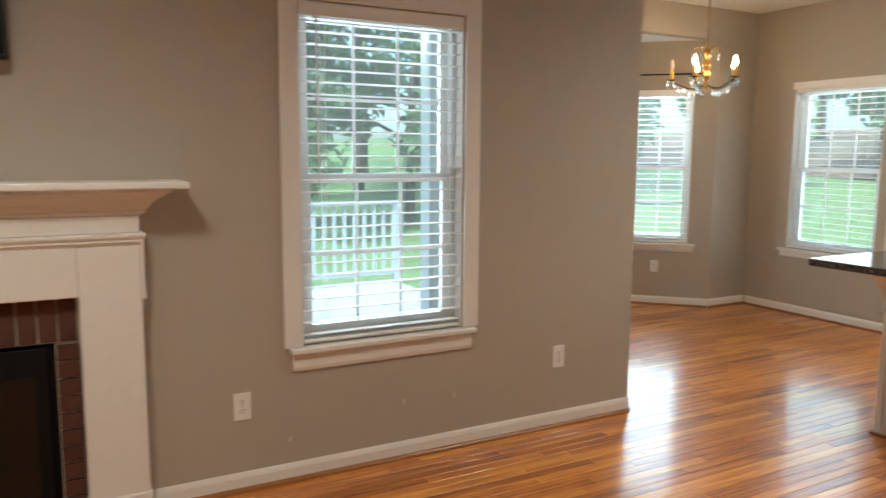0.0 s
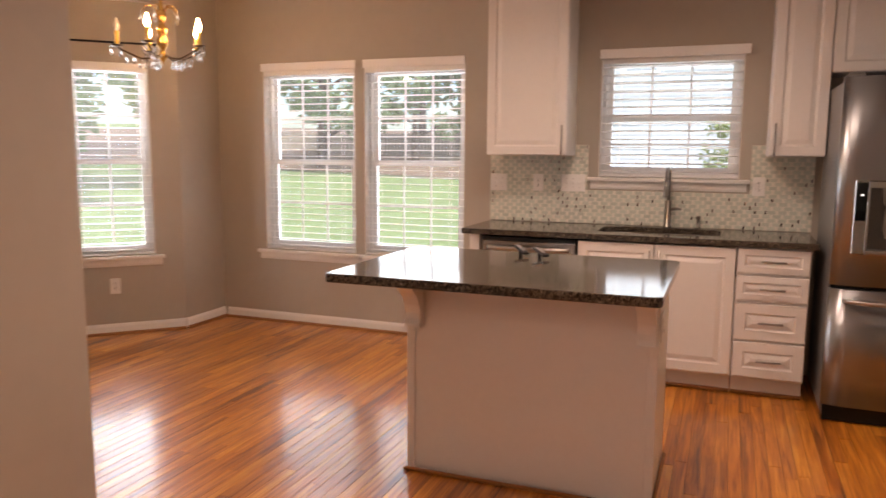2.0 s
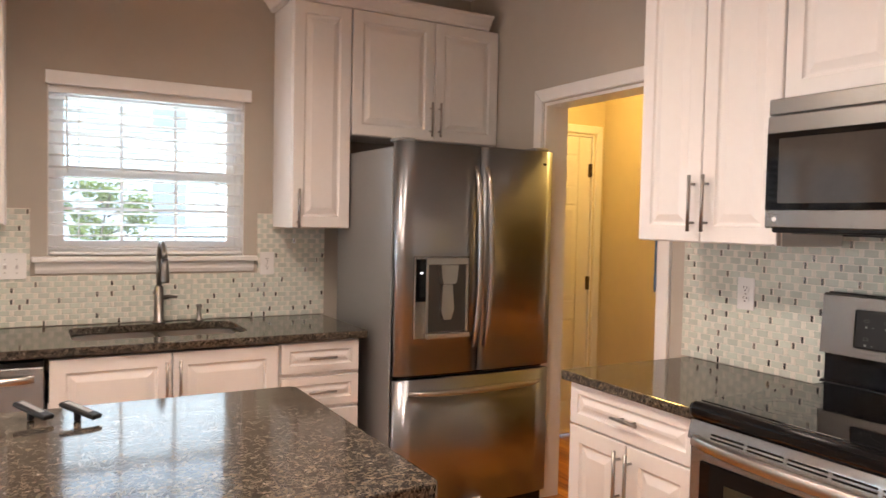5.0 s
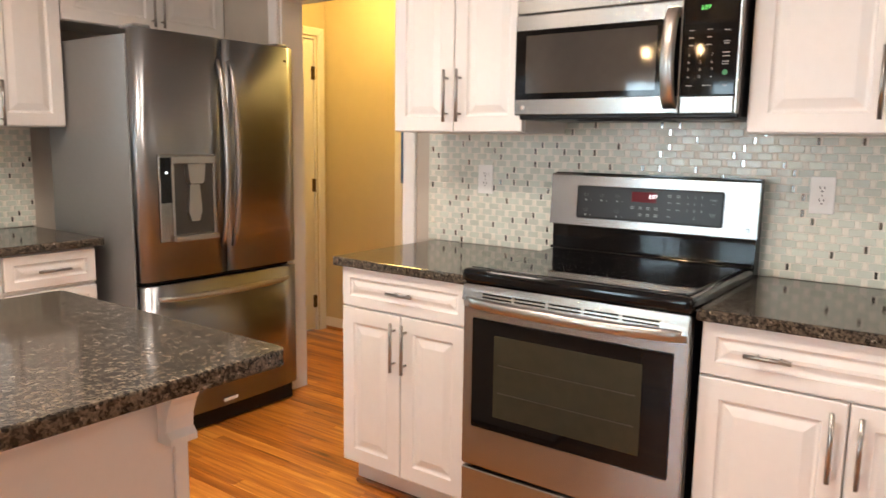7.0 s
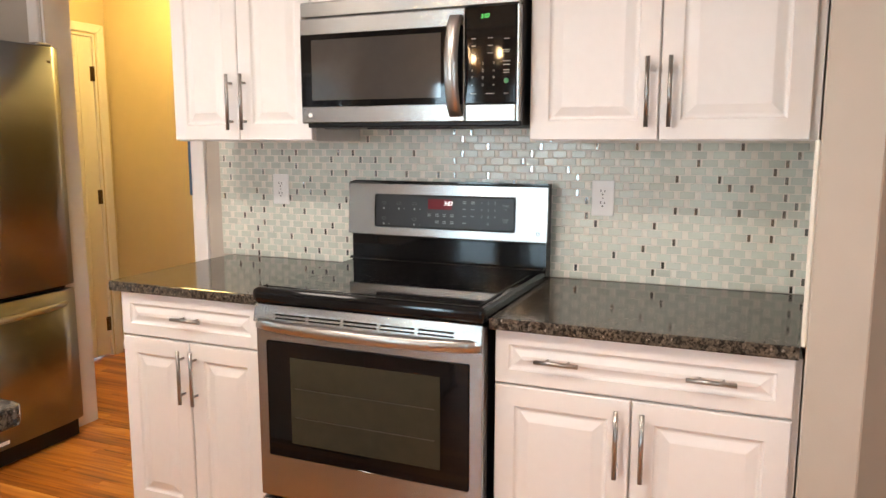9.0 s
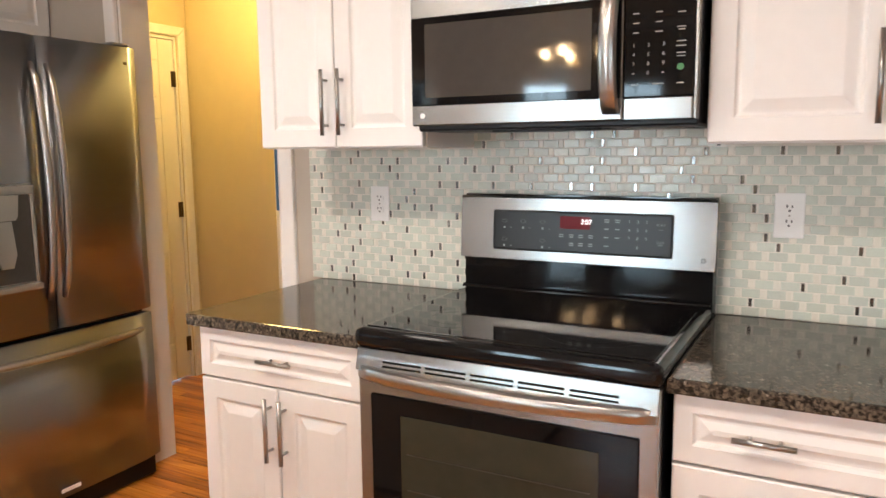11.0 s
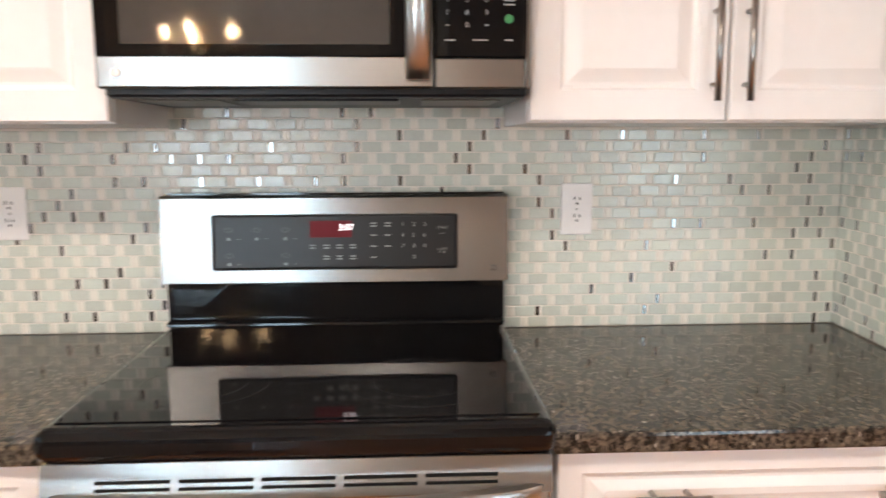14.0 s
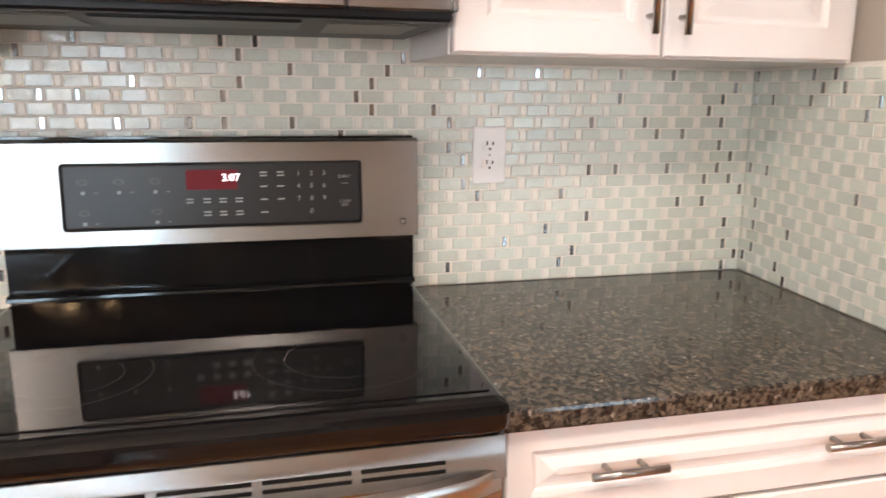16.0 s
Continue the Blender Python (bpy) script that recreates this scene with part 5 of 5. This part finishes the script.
for s in (-1, 1):
    for i in range(11):
        b = new("brick", BR_H)
        b.parent = fp
        b.matrix_basis = pose(s * 0.327, -0.008 + random.uniform(-0.001, 0.001), 0.033 + i * 0.066)
for i in range(11):
    b = new("brick", BR_V)
    b.parent = fp
    b.matrix_basis = pose(-0.33 + i * 0.066, -0.008 + random.uniform(-0.001, 0.001), 0.815)
# black set over the mantel
tv = thing("television", pose(FIRE_X, -2.66, 1.74, 0, 0, 90), "black wall-mounted television above the mantel", "television")
part("bracket", boxed(-0.15, 0.15, -0.04, -0.001, 0.15, 0.4), BLACK, tv)
part("case", boxed(-0.52, 0.52, -0.09, -0.0405, 0.0, 0.60, 0.006), BLACK, tv)
part("screen", boxed(-0.505, 0.505, -0.0925, -0.0905, 0.018, 0.585), BLACKGLASS, tv)

for y, z, a in ((-0.62, 0.275, 12), (-0.35, 0.262, -8), (-1.17, 0.19, 20)):
    tagged(part("paint_chip", boxed(-0.0022, 0.0022, -0.0006, -0.0001, -0.011, 0.011), PLATE, None, m=TO_FIRE @ pose(y, 0, z, 0, a, 0)), "small pale chip in the wall paint", "paint chip", "paint chips")


# ---- outside ----
GRASS = mat("lawn_grass", (0.13, 0.19, 0.055), 0.9, var=0.35, scale=0.6, bump=0.6, bscale=30)
LITTER = mat("leaf_litter", (0.17, 0.10, 0.06), 0.95, var=0.4, scale=1.5, bump=0.6, bscale=20)
DECK = mat("deck_boards", (0.42, 0.425, 0.435), 0.85, var=0.12, scale=3, stretch=(1, 8, 1), bump=0.3, bscale=40)
BARK = mat("tree_bark", (0.10, 0.075, 0.055), 0.95, var=0.3, scale=6, stretch=(3, 3, 1), bump=0.6, bscale=25)


def leaf(name, col):
    """Thin leaf: a dull green face that lets some daylight through."""
    m = mat(name, col, 0.6, var=0.35, scale=3)
    n, l = m.node_tree.nodes, m.node_tree.links
    b = n["Principled BSDF"]
    tl, mx = n.new("ShaderNodeBsdfTranslucent"), n.new("ShaderNodeMixShader")
    tl.inputs[0].default_value = (col[0] * 1.3, col[1] * 1.5, col[2], 1)
    mx.inputs[0].default_value = 0.4
    l.new(b.outputs[0], mx.inputs[1])
    l.new(tl.outputs[0], mx.inputs[2])
    l.new(mx.outputs[0], n["Material Output"].inputs[0])
    return m


LEAF = leaf("tree_leaf", (0.12, 0.18, 0.085))
LEAFY = leaf("yellow_green_leaf", (0.19, 0.22, 0.07))
FENCEWOOD = mat("weathered_fence", (0.26, 0.21, 0.16), 0.9, var=0.25, scale=4, stretch=(4, 4, 1))
FARSIDING = mat("pale_blue_siding", (0.36, 0.39, 0.44), 0.6, var=0.05, scale=2)
RAILPAINT = mat("weathered_rail_paint", (0.36, 0.39, 0.42), 0.65, var=0.15, scale=5)
POSTWHITE = mat("white_post_paint", (0.82, 0.83, 0.84), 0.5, var=0.04, scale=3)
SIDING = mat("white_siding", (0.60, 0.63, 0.67), 0.6, var=0.04, scale=2)
ROOF = mat("roof_shingle", (0.10, 0.105, 0.115), 0.9, var=0.25, scale=5, bump=0.4, bscale=30)


def ground_z(x, y):
    """Lawn that falls off from the house, then climbs gently to the woods behind."""
    back = max(0.0, y - 4.5)
    west = max(0.0, -6.5 - x)
    return -0.45 + 0.052 * min(back, 60) + 0.03 * min(west, 60)


bm = bm_new()
gx = [-900, -300, -120, -60] + [-40 + 2.5 * i for i in range(33)] + [60, 120, 300, 900]
gy = [-900, -300, -100, -40] + [-20 + 2.5 * i for i in range(33)] + [80, 130, 300, 900]
gv = [[bm.verts.new((x, y, ground_z(x, y) + (0.04 * noise.noise((x * 0.3, y * 0.3, 0)) if abs(x) < 50 else 0))) for y in gy] for x in gx]
for i in range(len(gx) - 1):
    for j in range(len(gy) - 1):
        bm.faces.new((gv[i][j], gv[i + 1][j], gv[i + 1][j + 1], gv[i][j + 1])).smooth = True
ground = structure("ground", bm, GRASS, "sloping green lawn reaching the woods", "lawn")
bm = bm_new()
lv = [[bm.verts.new((x, y, ground_z(x, y) + 0.06)) for y in (21, 24, 28, 34, 42, 60)] for x in range(-50, 41, 5)]
for a, b in zip(lv, lv[1:]):
    for j in range(5):
        bm.faces.new((a[j], b[j], b[j + 1], a[j + 1])).smooth = True
tagged(part("leaf_litter", bm, LITTER), "brown fallen leaves under the trees", "leaves", kind="stuff")

deck = thing("deck", pose(-3.7, -0.5, -0.16), "pale weathered timber deck outside the windows", "deck")
for i in range(34):
    x = -0.2 - i * 0.145
    part("deck_board", boxed(x - 0.137, x, -3.6, 1.08 if x > -2.9 else 2.2, 0.0, 0.03, 0.003), DECK, deck)
part("deck_joists", boxed(-5.0, -0.25, -3.5, 1.05, -0.28, -0.005), FENCEWOOD, deck)
rail = thing("deck_railing", pose(-8.6, -0.5, -0.13), "grey weathered painted deck railing with square balusters", "railing")
part("top_rail", boxed(-0.05, 0.05, -3.6, 2.2, 0.95, 0.99, 0.004), RAILPAINT, rail)
part("bottom_rail", boxed(-0.03, 0.03, -3.6, 2.2, 0.10, 0.16, 0.004), RAILPAINT, rail)
for i in range(46):
    part("baluster", boxed(-0.018, 0.018, -3.5 + i * 0.125, -3.464 + i * 0.125, 0.1605, 0.9495), RAILPAINT, rail)
for y in (-3.6, -1.6, 0.3, 2.2):
    part("post", boxed(-0.05, 0.05, y - 0.05, y + 0.05, -0.02, 0.9495), RAILPAINT, rail)
post = thing("porch_post", pose(-5.75, 0.70, -0.13), "square white porch post", "post")
part("shaft", boxed(-0.08, 0.08, -0.08, 0.08, 0.0, 3.0, 0.006), POSTWHITE, post)
part("base_trim", boxed(-0.1, 0.1, -0.1, 0.1, 0.0, 0.15, 0.006), POSTWHITE, post)
clad = thing("house_siding", pose(-5.475, 0.6265, 0), "white clapboard siding on the nook's outside wall", "siding")
for i in range(21):
    part("clapboard", prism(bm_new(), [(-0.001, i * 0.13), (-0.022, i * 0.13), (-0.006, i * 0.13 + 0.129), (-0.001, i * 0.13 + 0.129)], 'x', 0.0, 1.80), SIDING, clad)
fence = thing("wood_fence", pose(-8, 31, ground_z(-8, 31) - 0.05), "weathered wooden picket fence across the lawn", "fence")
part("rail", boxed(-18, 1.4, 0.0, 0.05, 0.35, 0.44), FENCEWOOD, fence)
part("rail", boxed(-18, 1.4, 0.0, 0.05, 1.0, 1.09), FENCEWOOD, fence)
bm = boxed(-0.055, 0.055, -0.025, -0.001, 0.05, 1.3)
PK = mesh_of("picket", bm, FENCEWOOD)
for i in range(114):
    p = new("picket", PK)
    p.parent = fence
    p.matrix_basis = pose(-17.9 + i * 0.17, 0, random.uniform(-0.02, 0.02), 0, random.uniform(-1, 1), 0)

# neighbouring house behind the sink window
nh = thing("house", pose(5.5, 23.0, ground_z(5, 22) - 0.3), "two-storey house with pale blue-grey clapboard siding", "house")
part("wall", boxed(-12.5, 7, 0, 8, 0, 6.0), FARSIDING, nh)
for i in range(40):
    part("clapboard", prism(bm_new(), [(-0.002, i * 0.15), (-0.03, i * 0.15), (-0.008, i * 0.15 + 0.148), (-0.002, i * 0.15 + 0.148)], 'x', -12.5, 7), FARSIDING, nh)
part("roof", prism(bm_new(), [(-0.6, 6.0), (4, 8.6), (8.6, 6.0)], 'x', -13, 7.4), ROOF, nh)
for wx, wz in ((-4.2, 0.9), (-0.8, 0.9), (-4.2, 3.7), (-0.8, 3.7), (-9.6, 3.7)):
    wi = part("window", boxed(wx - 0.55, wx + 0.55, -0.06, -0.031, wz, wz + 1.5), VINYL, nh)
    part("pane", boxed(wx - 0.48, wx + 0.48, -0.066, -0.061, wz + 0.07, wz + 1.43), mat("far_pane", (0.22, 0.25, 0.30), 0.05), wi)


def leaf_cloud(centres, n, size, rnd):
    """Many small bent leaves scattered in clumps."""
    verts, faces = [], []
    for _ in range(n):
        c, r = rnd.choice(centres)
        d = Vector((rnd.gauss(0, 1), rnd.gauss(0, 1), rnd.gauss(0, 1))).normalized() * r * rnd.random() ** 0.45
        p = Vector(c) + d
        u = Vector((rnd.gauss(0, 1), rnd.gauss(0, 1), rnd.gauss(0, 0.7))).normalized()
        v = u.orthogonal().normalized()
        v.rotate(Matrix.Rotation(rnd.random() * 6.28, 3, u))
        s = size * rnd.uniform(0.6, 1.4)
        k = len(verts)
        verts += [p - u * s, p + v * s * 0.45, p + u * s, p - v * s * 0.45 + Vector((0, 0, s * 0.15))]
        faces.append((k, k + 1, k + 2, k + 3))
    me = bpy.data.meshes.new("crown")
    me.from_pydata([tuple(q) for q in verts], [], faces)
    return me


def tree(x, y, h, seed, spread=0.28, leafmat=None, leaves=2600, low=0.25, size=0.16, label="tall leafy green tree at the lawn's edge"):
    rnd = random.Random(seed)
    z = ground_z(x, y)
    ob = thing("tree", pose(x, y, z - 0.1), label, "tree", "trees round the lawn")
    tr = bm_new()
    lean = Vector((rnd.uniform(-0.4, 0.4), rnd.uniform(-0.4, 0.4), 0))
    pts = [Vector((0, 0, 0)) + lean * (i / 6) ** 2 + Vector((0, 0, h * 0.85 * i / 6)) for i in range(7)]
    tube(tr, pts, [h * 0.017 * (1 - 0.8 * i / 6) for i in range(7)], 8)
    centres = []
    for i in range(13):
        u = low + (0.85 - low) * i / 13
        b = pts[0].lerp(pts[-1], u / 0.85)
        a = i * 2.4 + rnd.uniform(-0.5, 0.5)
        ln = h * spread * (1.15 - u) * rnd.uniform(0.7, 1.25)
        e = b + Vector((math.cos(a) * ln, math.sin(a) * ln, ln * 0.45))
        tube(tr, [b, b.lerp(e, 0.5) + Vector((0, 0, ln * 0.05)), e], [h * 0.006, h * 0.004, h * 0.002], 5)
        centres += [(e, h * 0.085 * rnd.uniform(0.7, 1.3)), (b.lerp(e, 0.6), h * 0.07)]
    centres.append((pts[-1], h * 0.09))
    part("trunk", tr, BARK, ob)
    me = leaf_cloud(centres, leaves, size, rnd)
    me.materials.append(leafmat or LEAF)
    cr = new("crown", me)
    cr.parent = ob
    return ob


k = 0
for x, y, h in ((-14, 34, 13), (-10.5, 37, 15), (-8.5, 35, 12), (-17, 30, 14), (-21, 33, 15), (-25, 27, 14), (-12, 42, 17), (-19, 41, 17), (-27, 36, 17),
                (-17, 17, 9), (-20, 12, 10), (-16.5, 8, 8), (-23, 7, 12), (-19, 3, 10), (-25, 0, 13), (-18, -2, 9), (-24, 17, 13), (-30, 10, 15), (-28, 22, 15), (-22, -6, 12), (-31, -3, 15), (-15, 22, 8), (-14.5, 1.5, 7.5), (-15.5, 5.2, 8), (-14, -1.8, 7), (-16, 11, 8), (-13.5, 27, 9), (-10, 27.5, 9), (-16.5, 25, 9)):
    k += 1
    tree(x, y, h, k, leaves=2600 if y < 25 else 1900, low=0.12 if h < 11 else 0.22, size=0.17 if y < 25 else 0.24, leafmat=LEAFY if k % 5 == 0 else LEAF)
tree(-1.45, 12.3, 2.3, 77, spread=0.42, leafmat=LEAFY, leaves=2200, low=0.03, size=0.05, label="rounded yellow-green shrub on the lawn")

# ---- mosaic backsplash ----
ROW_H, JOINT = 0.0254, 0.0030


def tile_mesh(name, w, material, d=0.0065):
    bm = rect_loft(bm_new(), w, ROW_H - JOINT, [(0, 0.0), (0, -d + 0.0012), (0.0012, -d)])
    return mesh_of(name, bm, material)


GW, CW, DW_ = 0.0445, 0.0128, 0.0092
T_GLASS, T_WAVE, T_CREAM, T_METAL = tile_mesh("mosaic_tile", GW, TILEGLASS), tile_mesh("mosaic_tile", GW, TILEWAVE), tile_mesh("mosaic_tile", CW, CREAM, 0.006), tile_mesh("mosaic_tile", DW_, TILEMETAL)


def mosaic(name, m, x0, x1, z0, z1, label, cuts=(), separate=(0, 0), seed=1, dark=0.24):
    """Running-bond mosaic: long glass pieces, short stone ones, a few narrow dark or metal ones."""
    rnd = random.Random(seed)
    ob = structure(name, wall_bm(x0, x1, z0, z1, -0.0080, -0.0003, [(max(c[0], x0), min(c[1], x1), max(c[2], z0), min(c[3], z1)) for c in cuts]), GROUT, label, "backsplash", m)
    rest = {}
    step = GW + CW + 2 * JOINT
    for r in range(int((z1 - z0 + 0.001) / ROW_H)):
        z = z0 + 0.001 + r * ROW_H
        x = x0 - (0.5 * step if r % 2 else 0.0) - rnd.uniform(0, 0.002) + 0.002
        while x < x1:
            row = [(GW, T_WAVE if rnd.random() < 0.36 else T_GLASS)]
            if rnd.random() < dark:
                row += [(DW_, T_METAL)]
            else:
                row += [(CW, T_CREAM)]
            for w, me in row:
                mz = z + ROW_H / 2
                spans = [(max(x, x0), min(x + w, x1))]
                for c in cuts:
                    if c[2] < mz < c[3]:
                        spans = [q for p0, p1 in spans for q in ((p0, min(p1, c[0])), (max(p0, c[1]), p1)) if q[1] > q[0]]
                for p0, p1 in spans:
                    if p1 - p0 > w - 0.0005 and separate[0] <= p0 + w / 2 <= separate[1] and z0 + separate[2] <= mz <= z0 + separate[3]:
                        t = new("mosaic_tile", me)
                        t.parent = ob
                        t.matrix_basis = pose(x, -0.0035, z)
                    elif p1 - p0 > 0.005:
                        rest.setdefault(me.materials[0].name, []).append((p0, z, p1 - p0))
                x += (CW if me is T_METAL else w) + JOINT
    for mname, rows in rest.items():
        V, F = [], []
        for x, z, w in rows:
            b = len(V)
            h, e = ROW_H - JOINT, 0.0012
            y0, y1, y2 = -0.0035, -0.0088, -0.0100
            V += [(x, y0, z), (x + w, y0, z), (x + w, y0, z + h), (x, y0, z + h), (x, y1, z), (x + w, y1, z), (x + w, y1, z + h), (x, y1, z + h),
                  (x + e, y2, z + e), (x + w - e, y2, z + e), (x + w - e, y2, z + h - e), (x + e, y2, z + h - e)]
            for o in (0, 4):
                F += [(b + o + i, b + o + (i + 1) % 4, b + o + 4 + (i + 1) % 4, b + o + 4 + i) for i in range(4)]
            F.append((b + 8, b + 9, b + 10, b + 11))
        me = bpy.data.meshes.new("mosaic_tiles")
        me.from_pydata(V, [], F)
        me.materials.append(bpy.data.materials[mname])
        t = new("mosaic_tiles", me)
        t.parent = ob
        t["kind"] = "stuff"
    return ob


mosaic("backsplash_range", TO_RANGE, -2.186, -0.0005, 0.918, 1.44, "pale green glass and cream stone mosaic behind the range", separate=(-0.62, -0.03, 0.0, 0.28), seed=3,
       cuts=[(-2.2, -1.532, 1.3795, 1.5), (-0.789, 0.0, 1.3795, 1.5)])
mosaic("backsplash_return", STUB @ pose(0, -0.0115, 0, 0, 0, 180), 0.0008, 0.641, 0.918, 1.382, "pale green glass and cream stone mosaic on the short wall", separate=(0.02, 0.65, 0.0, 0.48), seed=5)
mosaic("backsplash_sink", TO_SINK, -2.99, -0.90, 0.917, 1.452, "pale green glass and cream stone mosaic behind the sink", separate=(-9, -8, 0, 0), seed=7, dark=0.16,
       cuts=[(-3.0, -2.385, 1.3795, 1.6), (-1.185, -0.8, 1.384, 1.6), (-2.295, -1.265, 1.145, 1.6)])
tagged(part("tile_edge_trim", boxed(-0.657, -0.642, -0.0115, 0.0, 0.918, 1.382, 0.003), CREAM, m=STUB), "cream edge strip finishing the mosaic", "tile trim", kind="structure")


# ---- oak strip floor, boards along y ----
BW, GAP = 0.0572, 0.0009


def board_bm_rows(rows):
    V, F = [], []
    for x, y0, y1, dz in rows:
        b = len(V)
        e = 0.0011
        x1, z, zl = x + BW - GAP, dz, -0.019
        V += [(x, y0, zl), (x1, y0, zl), (x1, y1, zl), (x, y1, zl), (x, y0, z - e), (x1, y0, z - e), (x1, y1, z - e), (x, y1, z - e),
              (x + e, y0 + e, z), (x1 - e, y0 + e, z), (x1 - e, y1 - e, z), (x + e, y1 - e, z)]
        for o in (0, 4):
            F += [(b + o + i, b + o + (i + 1) % 4, b + o + 4 + (i + 1) % 4, b + o + 4 + i) for i in range(4)]
        F.append((b + 8, b + 9, b + 10, b + 11))
    me = bpy.data.meshes.new("floor_board")
    me.from_pydata(V, [], F)
    me.materials.append(OAK)
    return me


floor = structure("floor", boxed(-6.0, 1.9, -4.6, 4.05, -0.0195, -0.0192), OAK, "honey oak strip floor with a semi-gloss finish", "floor")
rnd = random.Random(11)
near, rest = [], []
x = -6.02
while x < 1.85:
    y = -4.62 + rnd.uniform(-1.2, 0)
    y_end = 4.03
    while y < y_end:
        ln = rnd.choice((0.45, 0.7, 0.9, 1.2, 1.5, 1.8)) * rnd.uniform(0.85, 1.15)
        a, b = max(y, -4.6), min(y + ln - GAP, y_end)
        if b - a > 0.02:
            row = (x, a, b, rnd.uniform(-0.0003, 0.0003))
            (near if -4.5 < x < -0.3 and 0.3 < (a + b) / 2 < 3.2 and len(near) < 300 else rest).append(row)
        y += ln
    x += BW
for x, a, b, dz in near:
    o = new("floor_board", board_bm_rows([(x, a, b, dz)]))
    o.parent = floor
o = new("floor_boards", board_bm_rows(rest))
o.parent = floor
o["kind"] = "stuff"
